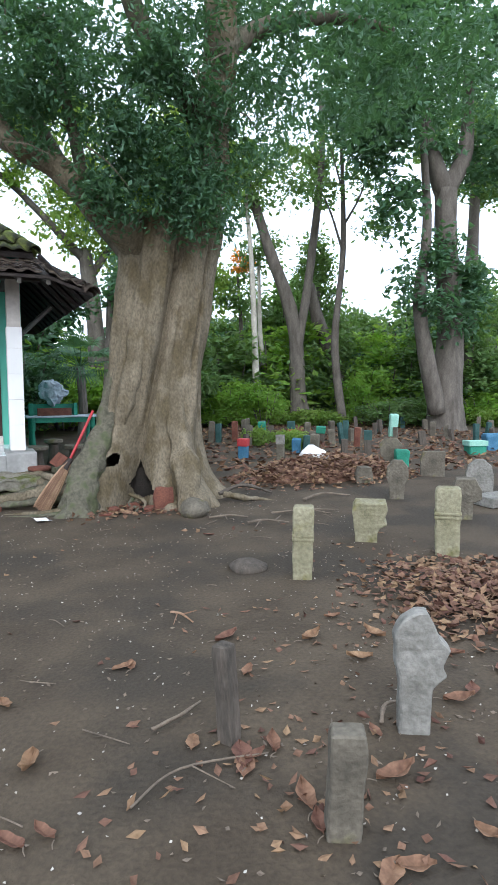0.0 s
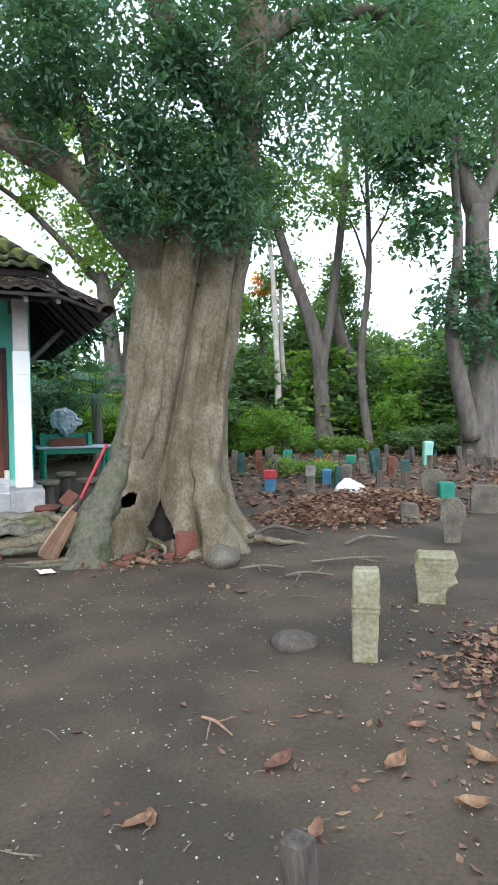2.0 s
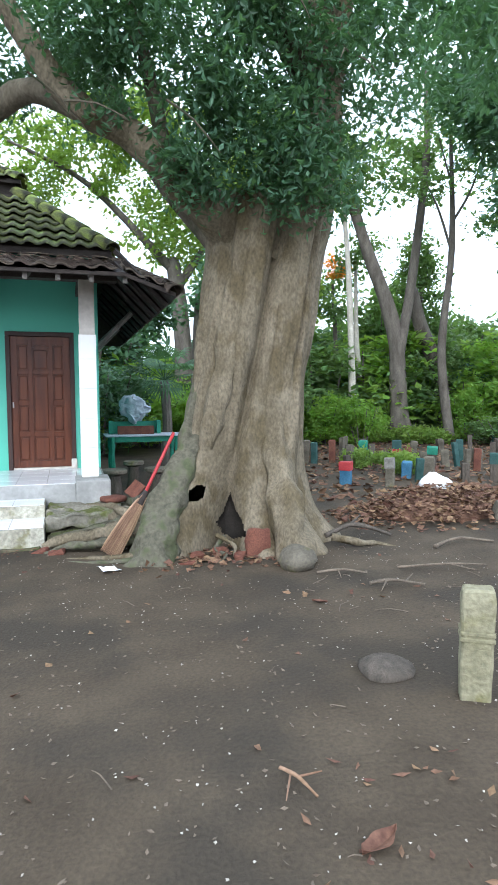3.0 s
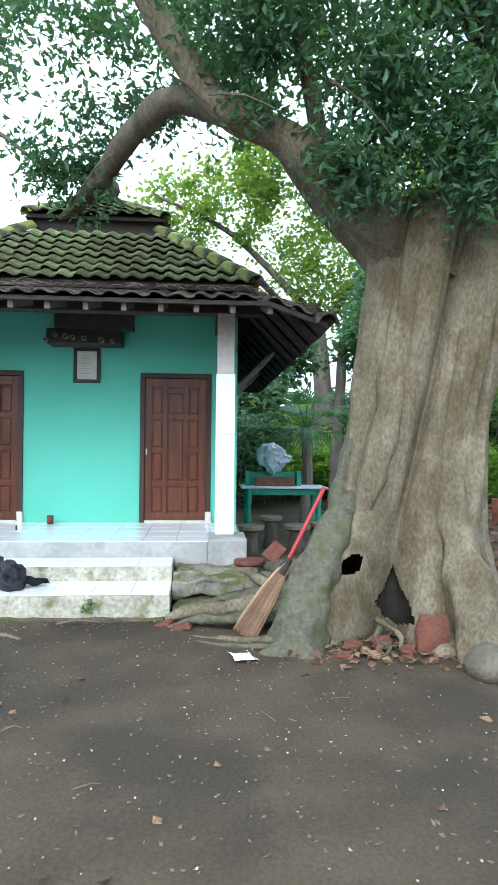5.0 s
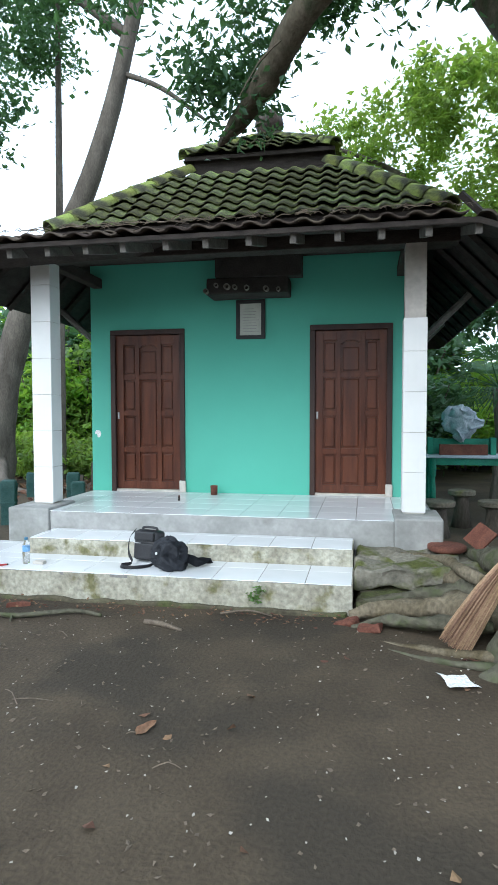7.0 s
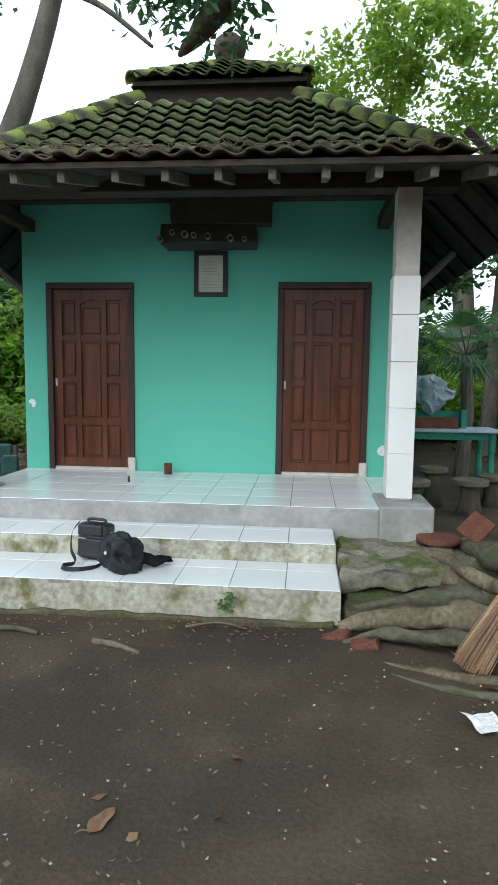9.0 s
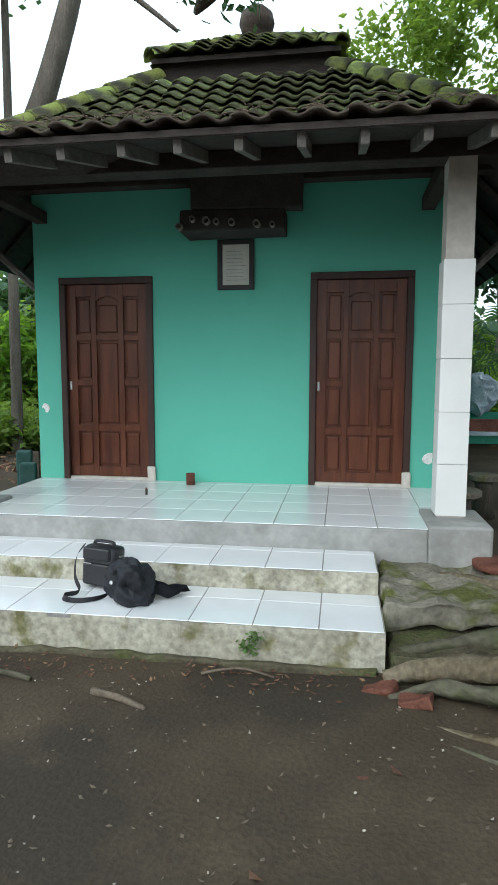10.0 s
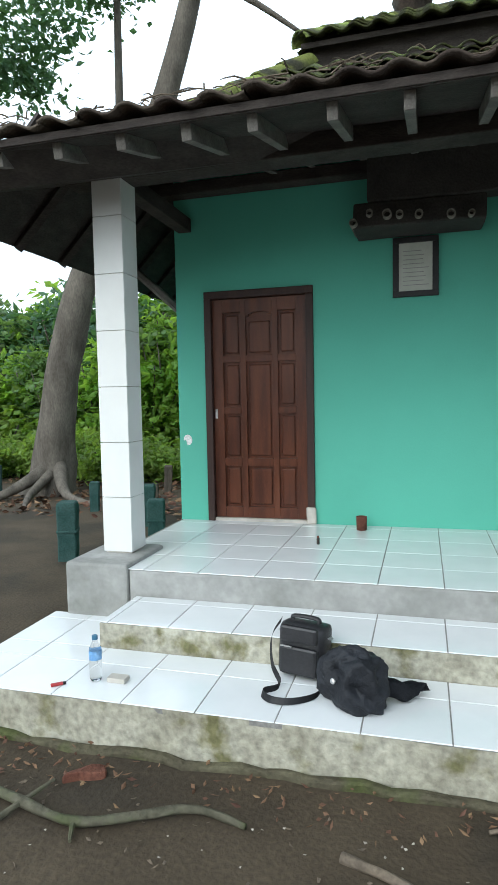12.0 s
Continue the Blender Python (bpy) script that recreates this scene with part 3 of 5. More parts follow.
for k in range(4):
    lay_tiles((*up_lo[k], UZ), (*up_lo[(k + 1) % 4], UZ), (*up_hi[(k + 1) % 4], TZ), (*up_hi[k], TZ), tile_green, k == 0)
    ridge((*up_lo[k], UZ + 0.04), (*up_hi[k], TZ + 0.04))
    lay_tiles((*cap_lo[k], 5.05), (*cap_lo[(k + 1) % 4], 5.05), (CX, CY, 5.68), (CX, CY, 5.68), tile_green, k == 0)
    ridge((*cap_lo[k], 5.09), (CX, CY, 5.68), 0.1, 5)
front_lo = ((outer[0][0] + 0.6, EY, EZ), (outer[1][0] - 0.6, EY, EZ), (inner[1][0], inner[1][1], UZ - 0.06), (inner[0][0], inner[0][1], UZ - 0.06))
lay_tiles(*front_lo, tile_brown, True, rows_only={0, 1})
lay_tiles(*front_lo, tile_brown, False, rows_only=set(range(2, 20)))
for s in (0, 1):
    o, i = outer[s], inner[s]
    e = (o[0] + (0.6 if s == 0 else -0.6), EY, EZ)
    lay_tiles((*o, SZ), e, (*i, UZ - 0.06), (*i, UZ - 0.06), tile_brown, False) if s == 0 else lay_tiles(e, (*o, SZ), (*i, UZ - 0.06), (*i, UZ - 0.06), tile_brown, False)
    ridge((*o, SZ + 0.03), (*i, UZ), 0.1, 12, M_ROOFD)
for k in (1, 2, 3):
    lay_tiles((*outer[k], SZ), (*outer[(k + 1) % 4], SZ), (*inner[(k + 1) % 4], UZ - 0.06), (*inner[k], UZ - 0.06), tile_brown, False)

# timbers under the eaves
slope = math.atan2(UZ - 0.06 - EZ, inner[0][1] - EY)
for k in range(-8, 9):
    x = -0.5 + 0.378 * k
    if not CX - SX + 0.5 < x < CX + SX - 0.5:
        continue
    b = box(-0.028, 0.028, 0, 2.0, -0.085, 0, 0.004)
    ob = part("rafter", b, M_GREYW, roof)
    ob.matrix_basis = pose(x + random.uniform(-0.015, 0.015), EY + 0.05, EZ - 0.035, math.degrees(slope) + random.uniform(-0.4, 0.4), 0, random.uniform(-1, 1))
part("batten", box(CX - SX + 0.6, CX + SX - 0.6, EY - 0.01, EY + 0.03, EZ - 0.045, EZ - 0.004), M_DARKW, roof)
part("beam", box(CX - 2.3, CX + 2.3, 10.21, 10.41, 3.17, 3.3, 0.008), M_DARKW, roof)
part("beam", box(CX - 2.7, CX + 2.7, 11.42, 11.58, 3.44, 3.54, 0.008), M_DARKW, roof)
for s, x in ((1, 1.3), (-1, -2.5)):
    part("beam", box(x - 0.06, x + 0.06, 10.42, 16.3, 3.16, 3.28, 0.006), M_DARKW, roof)
    for y in (11.9, 14.4):
        part("brace", tube([(XR if s > 0 else XL, y, 2.45), (CX + s * 2.65, y, 2.98)], [0.045, 0.04], 6, 1), M_GREYW, roof)
    for y in np.arange(9.9, 16.5, 0.6):
        i0 = CX + s * 2.25
        part("rafter", tube([(CX + s * (SX - 0.03), y, SZ - 0.07), (i0, y, 3.5)], [0.04, 0.04], 4, 1), M_DARKW, roof)
tagged(part("ceiling", box(XL + 0.15, XR - 0.15, YF + 0.15, YB - 0.15, 3.6, 3.65), M_DARKW), "dark board ceiling", "ceiling", kind="structure")

# dark shelf with stored poles, framed notice
rack = thing("pole_rack", "dark hanging rack of stored poles under the eave", "rack", (-0.4, 11.4, 3.2))
part("tray", rough_box(-0.96, 0.0, 11.2, 11.58, 2.95, 3.14, 3, 0.012), M_PANE, rack)
part("dark_roll", rough_box(-0.85, 0.16, 11.18, 11.39, 3.14, 3.5, 3, 0.02), M_PANE, rack, "dark sooty rolled bundle")
for x, z, r in ((-0.95, 2.985, 0.03), (-0.86, 3.05, 0.026), (-0.7, 3.03, 0.035), (-0.62, 3.02, 0.028), (-0.5, 3.01, 0.03), (-0.22, 2.99, 0.032), (-0.12, 2.98, 0.024)):
    ob = part("pole", lathe([(r, 0), (r, 0.36), (r * 0.72, 0.36), (r * 0.72, 0.2)], 12), M_BAMBOO, rack, smooth=True)
    ob.matrix_basis = pose(x, 11.5, z, 90, 0, random.uniform(-6, 6))
notice = thing("framed_notice", "small black-framed notice with yellowed paper on the wall", "picture frame", (-0.5, YF, 2.47))
for b in ((-0.68, -0.32, 2.47, 2.515), (-0.68, -0.32, 2.90, 2.945), (-0.68, -0.632, 2.515, 2.90), (-0.368, -0.32, 2.515, 2.90)):
    part("frame", box(b[0], b[1], YF - 0.035, YF - 0.001, b[2], b[3], 0.004), M_BLACK, notice)
part("paper", box(-0.632, -0.368, YF - 0.018, YF - 0.004, 2.515, 2.90), M_PAPER, notice)
for k in range(9):
    part("text_line", box(-0.6, -0.6 + random.uniform(0.14, 0.21), YF - 0.0195, YF - 0.0181, 2.56 + 0.034 * k, 2.566 + 0.034 * k), M_CONC, notice)

# small things on the porch
cup = thing("clay_cup", "small dark red clay cup on the porch floor", "cup", (-0.93, 11.42, P3))
part("body", lathe([(0.042, 0.002), (0.044, 0.115), (0.036, 0.115), (0.034, 0.02)], 16, (-0.93, 11.42, P3)), M_BRICK, cup, smooth=True)
stub = thing("candle_stub", "tiny burnt candle stub on the porch floor", "candle", (-1.2, 10.85, P3))
part("stub", lathe([(0.012, 0.002), (0.012, 0.05), (0.006, 0.056)], 10, (-1.2, 10.85, P3)), M_DARKW, stub)
part("flame_end", lathe([(0.01, 0.05), (0.008, 0.066)], 8, (-1.2, 10.85, P3)), M_BRICK, stub)


# ---- the old tree ----
def old_tree():
    tree = thing("old_tree", "huge old buttressed tree with a hollow foot and dark leaves", "tree", (2.55, 8.55, 0))
    b = bmesh.new()
    seg, rows = 300, 190
    rings = []
    for i in range(rows):
        z = -0.08 + 3.95 * (i / (rows - 1))
        f = max(0.0, min(1.0, z / 3.8))
        cx = 2.9 + 0.123 * z
        cy = 8.85 - 0.03 * z
        core = 0.63 + 0.05 * max(0, f - 0.75) * 4
        flare = math.exp(-max(z, 0) / 0.5)
        ring = []
        for j in range(seg):
            a = 2 * math.pi * j / seg
            # buttresses: left front, right front, right, back left, back
            root = sum(w * max(0.0, math.cos(a - radians(c))) ** p for c, w, p in ((219, 0.8, 24), (277, 0.56, 30), (306, 0.62, 26), (338, 0.5, 20), (0, 0.45, 12), (90, 0.5, 8), (165, 0.6, 14)))
            lobes = 0.05 * math.cos(3 * a + 1.2 + 0.3 * z) + 0.04 * math.cos(7 * a + 0.5 * z)
            r = core + flare * root + lobes + 0.05 * noise.noise(Vector((math.cos(a) * 1.6, math.sin(a) * 1.6, z * 1.1)))
            r += 0.05 * noise.noise(Vector((math.cos(a) * 5, math.sin(a) * 5, z * 0.9))) + 0.014 * noise.noise(Vector((math.cos(a) * 13, math.sin(a) * 13, z * 3)))
            r += 0.022 * noise.noise(Vector((math.cos(a) * 16, math.sin(a) * 16, z * 0.5))) * min(1, max(0, z - 1.2))
            # the hollow between the front buttresses and the long crease above it
            da = abs((math.degrees(a) - 246 + 180) % 360 - 180)
            r -= 0.42 * math.exp(-(da / 17) ** 2) * math.exp(-((z - 0.2) / 0.6) ** 2)
            crease = abs((math.degrees(a) - (240 + 9 * z) + 180) % 360 - 180)
            r -= 0.17 * math.exp(-(crease / 6) ** 2) * min(1, max(0, z - 0.4))
            crease = abs((math.degrees(a) - (300 + 2 * z) + 180) % 360 - 180)
            r -= 0.09 * math.exp(-(crease / 3.5) ** 2) * min(1, max(0, (z - 1.2)))
            crease = abs((math.degrees(a) - 318 + 180) % 360 - 180)
            r -= 0.08 * math.exp(-(crease / 3) ** 2) * min(1, max(0, (z - 1.6)))
            ring.append(b.verts.new((cx + r * math.cos(a), cy + r * math.sin(a), z)))
        rings.append(ring)
    for p, q in zip(rings, rings[1:]):
        for j in range(seg):
            a, z = math.degrees(2 * math.pi * j / seg), p[j].co.z
            ragged = 1 + 0.35 * noise.noise(Vector((a * 0.12, z * 7, 2)))
            if ((a - 250 + 14 * (z - 0.3)) / max(4, 26 - 40 * z)) ** 2 + ((z - 0.31) / 0.24) ** 2 < ragged or ((a - 224) / 4.0) ** 2 + ((z - 0.62) / 0.085) ** 2 < ragged:
                continue
            b.faces.new((p[j], p[(j + 1) % seg], q[(j + 1) % seg], q[j]))
    b.faces.new(rings[-1])
    part("trunk", b, M_BARK, tree, smooth=True)
    # core behind the opening, its black colour painting the shade of the hollow
    part("hollow", rough_up(lathe([(0.42, -0.12), (0.4, 0.3), (0.36, 0.9), (0.2, 1.3), (0.02, 1.35)], 24, (2.98, 8.92, 0)), 0.05, 4), M_DARK, tree, "near-black core for the shade inside the hollow trunk")
    for pts, rad, mt in (([(2.52, 8.7, 1.9), (2.38, 8.55, 1.2), (2.12, 8.3, 0.6), (1.93, 8.08, 0.15), (1.84, 7.98, -0.15)], [0.05, 0.13, 0.18, 0.22, 0.27], M_BARKM), ([(3.35, 8.4, 1.9), (3.28, 8.2, 1.0), (3.3, 7.92, 0.35), (3.33, 7.68, -0.12)], [0.06, 0.15, 0.2, 0.24], M_BARK),
                         ([(2.85, 8.45, 3.3), (2.75, 8.35, 2.2), (2.6, 8.35, 1.4), (2.5, 8.42, 0.95)], [0.05, 0.13, 0.12, 0.05], M_BARK)):
        part("buttress", tube(pts, rad, 22, 8, 0.5, seed=rad[1] * 30), mt, tree, smooth=True)
    limbs = [
        ([(3.2, 8.75, 3.25), (2.4, 8.32, 3.78), (1.8, 8.2, 4.2), (1.25, 8.2, 4.47), (0.88, 8.2, 4.9), (0.45, 8.1, 5.6), (0.1, 8.0, 6.8)], [0.3, 0.2, 0.15, 0.135, 0.12, 0.09, 0.06]),
        ([(1.3, 8.2, 4.45), (0.82, 8.5, 4.68), (0.42, 8.9, 4.6), (0.08, 9.3, 4.36), (-0.25, 9.62, 4.15), (-0.5, 9.95, 4.12)], [0.13, 0.12, 0.115, 0.105, 0.08, 0.02]),
        ([(3.35, 8.75, 3.3), (3.72, 8.4, 4.3), (3.84, 8.2, 5.3), (3.92, 8.2, 6.7), (3.95, 8.2, 9.0)], [0.52, 0.3, 0.24, 0.23, 0.16]),
        ([(3.8, 8.2, 4.9), (2.8, 7.9, 5.9), (2.3, 7.8, 7.0)], [0.18, 0.12, 0.07]),
        ([(3.75, 8.0, 5.8), (4.7, 8.4, 6.6), (6.2, 8.9, 7.3), (7.5, 9.3, 7.6)], [0.15, 0.12, 0.09, 0.05]),
        ([(2.9, 9.0, 3.4), (2.1, 9.6, 4.6), (1.5, 10.2, 6.0)], [0.2, 0.12, 0.06]),
        ([(2.1, 8.2, 4.05), (1.9, 8.1, 4.9), (1.6, 8.0, 5.9)], [0.09, 0.06, 0.03]),
    ]
    for k, (pts, rad) in enumerate(limbs):
        # all but the two main limbs take the bark with shade in its colour
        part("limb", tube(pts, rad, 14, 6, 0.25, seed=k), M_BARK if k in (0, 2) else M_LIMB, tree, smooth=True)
    rng = np.random.default_rng(5)
    tw = bmesh.new()
    for k in range(26):
        p = Vector((rng.uniform(0.2, 4.5), rng.uniform(7.2, 8.8), rng.uniform(4.1, 6.2)))
        q = p + Vector((rng.normal() * 0.3, rng.normal() * 0.2, -abs(rng.normal()) * 0.3))
        tube([p, (p + q) / 2 + Vector((0, 0, 0.06)), q], [0.012, 0.009, 0.004], 4, 2, bm=tw)
    tagged(part("twig", tw, M_LIMB, tree), kind="stuff")
    near = clumps([(3.1, 7.95, 4.45, 0.85, 0.5, 0.7, 60), (3.5, 7.7, 5.6, 0.7, 0.35, 0.7, 22), (2.2, 7.9, 5.1, 0.9, 0.7, 0.55, 24), (4.1, 7.9, 4.9, 0.6, 0.6, 0.7, 20), (0.7, 8.3, 5.8, 1.7, 1.2, 0.9, 30),
                   (-0.6, 9.2, 5.4, 1.1, 0.9, 0.8, 22), (-0.35, 9.75, 4.6, 0.6, 0.35, 0.25, 10), (2.6, 8.0, 6.3, 1.9, 1.3, 1.0, 57), (2.4, 7.75, 5.0, 0.9, 0.45, 0.8, 27), (2.7, 7.5, 5.6, 0.5, 0.35, 0.6, 12), (1.6, 9.2, 5.7, 1.3, 0.8, 0.5, 18), (1.1, 9.7, 5.25, 1.0, 0.5, 0.5, 23), (0.1, 9.5, 5.0, 0.6, 0.4, 0.35, 8), (1.3, 7.8, 5.3, 0.8, 0.5, 0.6, 24), (3.5, 7.8, 3.85, 0.55, 0.25, 0.4, 18), (2.45, 7.9, 3.95, 0.5, 0.25, 0.35, 18), (-0.2, 9.5, 4.45, 0.4, 0.3, 0.3, 8), (1.5, 8.1, 4.6, 0.6, 0.3, 0.3, 8)], 75, 0.19, 1)
    leaves("foliage", leaf_mesh("foliage", near, 0.1, 0.022, 11, 0.6), M_LEAF, tree)
    far = clumps([(5.4, 8.8, 6.7, 1.6, 1.5, 1.0, 45), (7.6, 9.5, 7.0, 2.0, 1.8, 1.1, 57), (1.2, 9.6, 7.2, 2.6, 1.8, 1.3, 27), (-1.6, 8.6, 7.0, 2.0, 1.6, 1.0, 30), (4, 8, 8.6, 4.0, 2.5, 1.0, 36)], 60, 0.3, 2)
    leaves("foliage", leaf_mesh("foliage", far, 0.15, 0.035, 12, 0.6), M_LEAF, tree)
    roots = [([(2.1, 8.25, 0.25), (1.6, 8.6, 0.17), (1.2, 8.72, 0.13), (0.78, 8.72, 0.05)], 0.1), ([(2.2, 8.6, 0.3), (1.75, 8.95, 0.2), (1.35, 9.1, 0.12), (0.86, 8.98, 0.06)], 0.09),
             ([(1.95, 8.0, 0.08), (1.6, 8.15, 0.02), (1.3, 8.25, 0.0), (0.95, 8.4, -0.02)], 0.035), ([(2.2, 8.9, 0.4), (1.95, 9.4, 0.36), (1.8, 9.9, 0.3)], 0.1),
             ([(2.25, 8.35, 0.3), (1.85, 8.75, 0.27), (1.5, 9.3, 0.24), (1.15, 9.55, 0.22)], 0.075), ([(1.75, 8.45, 0.12), (1.4, 8.5, 0.1), (1.05, 8.62, 0.06), (0.8, 8.6, 0.0)], 0.045),
             ([(2.0, 8.5, 0.3), (1.65, 9.0, 0.34), (1.55, 9.45, 0.33), (1.2, 9.8, 0.28)], 0.05), ([(1.9, 7.9, 0.05), (1.6, 7.98, 0.02), (1.3, 8.08, 0.0), (1.05, 8.22, -0.01)], 0.028),
             ([(3.9, 8.1, 0.08), (4.15, 7.95, 0.04), (4.4, 8.0, 0.0), (4.6, 7.9, -0.03)], 0.035), ([(2.7, 8.3, 0.12), (2.55, 8.05, 0.06), (2.62, 7.9, 0.02), (2.5, 7.75, -0.01)], 0.025), ([(2.6, 8.25, 0.16), (2.75, 8.05, 0.08), (2.7, 7.85, 0.01), (2.78, 7.7, -0.02)], 0.02)]
    for k, (pts, r) in enumerate(roots):
        part("root", tube(pts, [r * 1.2, r, r * 0.7, r * 0.35], 10, 7, 0.8, seed=k), M_BARKM if k % 2 else M_BARK, tree, smooth=True)
    return tree


old_tree()


# ---- other trees ----
def plain_tree(label, pts, rad, limbs, regions, per, radius, leaf, material, bark, seed, name="tree"):
    tree = thing(name, label, "tree", pts[0])
    part("trunk", tube(pts, rad, 12, 6, 0.2, seed=seed), bark, tree, smooth=True)
    for k, (p, r) in enumerate(limbs):
        part("limb", tube(p, r, 8, 5, 0.15, seed=seed + k), bark, tree, smooth=True)
    if regions:
        leaves("crown", leaf_mesh("crown", clumps(regions, per, radius, seed), leaf, leaf * 0.3, seed), material, tree)
    return tree


plain_tree("tall forked grey tree at the edge of the graveyard", [(15.8, 16.8, -0.3), (15.7, 16.8, 1.2), (15.9, 16.9, 3.5), (15.5, 16.8, 6), (15.4, 16.8, 8)], [0.85, 0.54, 0.44, 0.38, 0.36],
           [([(15.4, 16.8, 7.9), (14.8, 17, 9.5), (14.2, 17, 12)], [0.36, 0.25, 0.12]), ([(15.4, 16.8, 7.9), (16.1, 16.7, 9.4), (15.9, 16.5, 12)], [0.34, 0.25, 0.12]),
            ([(15.2, 16.6, 0.6), (14.6, 16.6, 2.6), (14.2, 16.5, 4.4), (14.5, 16.6, 7), (13.9, 16.5, 11)], [0.3, 0.27, 0.2, 0.15, 0.07]), ([(14.3, 17, 11), (12.5, 17, 10)], [0.1, 0.04])],
           [(14.5, 17, 12.5, 4.0, 3, 2.0, 92), (12.5, 17, 10.3, 1.6, 1.5, 1.0, 26), (13.6, 16.8, 7.2, 1.0, 0.8, 1.0, 12), (16.3, 16.8, 4.4, 0.8, 0.7, 1.3, 24), (13.3, 16.8, 9.4, 2.2, 1, 1.2, 24), (17.2, 16.8, 9.4, 1.2, 1, 1.6, 20), (15, 16.5, 5.0, 1.4, 0.8, 1.6, 18)], 60, 0.42, 0.28, M_LEAF, M_BARKG, 21)
plain_tree("leaning tall grey tree with vines", [(12.6, 21.5, -0.2), (12.5, 21.5, 1), (12.3, 21.6, 4), (11.2, 21.8, 7), (10.4, 22, 9.5)], [0.5, 0.32, 0.27, 0.2, 0.14],
           [([(12.4, 21.5, 2.6), (12.9, 21.4, 6), (13.3, 21.3, 10), (13.2, 21.3, 13)], [0.2, 0.16, 0.13, 0.06])],
           [(12.6, 21.5, 9.6, 1.6, 1.2, 1.2, 18), (10.0, 22, 9.6, 1.2, 1, 0.8, 22)], 55, 0.4, 0.26, M_LEAFM, M_BARKG, 22)
plain_tree("slender pale-barked tree among shrubs", [(10.9, 21.9, -0.2), (10.8, 21.9, 3), (10.7, 22, 6), (10.4, 22, 9)], [0.16, 0.12, 0.1, 0.06], [], [(10.4, 22, 8.8, 1.0, 1, 0.9, 16)], 50, 0.4, 0.24, M_LEAFM, M_BARKW, 23)
plain_tree("slender crooked pale tree among shrubs", [(12.0, 23.1, -0.2), (11.9, 23.1, 1.5), (11.6, 23.1, 3.5), (11.5, 23.1, 7)], [0.2, 0.13, 0.09, 0.05], [], [(11.5, 23.1, 6.8, 0.9, 0.9, 0.7, 12)], 50, 0.4, 0.24, M_LEAFM, M_BARKW, 24)
plain_tree("slender bare tree with thin leaf sprays", [(13.6, 19.9, -0.2), (13.2, 20.0, 3), (13.3, 19.7, 6.5), (13.0, 19.5, 10.5)], [0.2, 0.14, 0.1, 0.05],
           [([(13.3, 19.7, 6.3), (12.7, 19.6, 7.6), (12.2, 19.5, 8.3)], [0.05, 0.035, 0.015]), ([(13.25, 19.7, 7.2), (13.9, 19.6, 8.3), (14.3, 19.5, 9.6)], [0.05, 0.035, 0.015]), ([(13.1, 19.6, 8.6), (12.6, 19.5, 9.8)], [0.04, 0.012])],
           [(12.4, 19.6, 8.2, 0.8, 0.5, 0.5, 9), (14.1, 19.5, 9.0, 0.8, 0.5, 0.9, 12), (12.8, 19.5, 10.2, 0.9, 0.6, 0.7, 12), (14.3, 19.3, 7.4, 0.7, 0.5, 0.5, 7)], 32, 0.34, 0.2, M_LEAFM, M_BARKG, 34)
plain_tree("creeper-clad tree with a rounded leafy top", [(14.4, 23.2, -0.2), (14.4, 23.2, 3), (14.3, 23.2, 5.6)], [0.24, 0.18, 0.1], [], [(14.3, 23.2, 5.2, 1.1, 0.9, 1.9, 52), (14.2, 23.2, 7.0, 0.6, 0.5, 0.8, 14)], 60, 0.3, 0.2, M_LEAFM, M_BARKG, 35)
plain_tree("leaning tree trunk under green creepers", [(14.9, 22.0, -0.2), (14.6, 22.0, 2), (13.6, 22.0, 4.2), (13.2, 22, 5.5)], [0.4, 0.3, 0.26, 0.2], [], [(14.6, 22, 2.4, 0.6, 0.5, 1.4, 26)], 60, 0.3, 0.2, M_LEAFM, M_BARKG, 25)
plain_tree("straight grey tree behind the graves", [(19.4, 19.7, -0.2), (19.4, 19.7, 4), (19.6, 19.8, 11)], [0.4, 0.3, 0.16], [], [(19.5, 19.7, 11, 3, 2.5, 2, 60), (19.5, 19.5, 4.5, 1.2, 1, 1.5, 30)], 60, 0.42, 0.28, M_LEAFM, M_BARKG, 26)
plain_tree("curved grey tree with spreading roots beside the house", [(-7.15, 16.3, -0.2), (-7.0, 16.3, 0.8), (-6.75, 16.3, 2.4), (-6.1, 16.3, 4.2), (-4.75, 16.3, 6.4), (-3.85, 16.3, 9.3), (-3.5, 16.3, 10.8)], [0.6, 0.36, 0.3, 0.25, 0.2, 0.15, 0.12],
           [([(-3.9, 16.3, 9.2), (-5.6, 16, 10.4), (-7.2, 15.8, 11.0)], [0.12, 0.08, 0.04]), ([(-4.1, 16.3, 8.5), (-3.2, 16.3, 8.1), (-2.3, 16.3, 7.4)], [0.06, 0.05, 0.03]),
            ([(-6.8, 16.1, 0.5), (-6.3, 15.5, 0.1), (-5.6, 15.2, 0)], [0.15, 0.08, 0.03]), ([(-7.0, 16.1, 0.5), (-7.4, 15.3, 0.1), (-8.0, 14.8, 0)], [0.15, 0.08, 0.03]), ([(-6.9, 16.0, 0.4), (-6.9, 15.3, 0.08), (-6.5, 14.6, -0.02)], [0.11, 0.06, 0.02])],
           [(-7.2, 15.9, 10.0, 1.6, 1.3, 1.1, 24), (-4.6, 16.3, 11.6, 2.2, 2, 1.2, 34), (-6.8, 15.5, 7.6, 1.0, 0.8, 0.7, 16)], 90, 0.35, 0.16, M_LEAF, M_BARKG, 27)
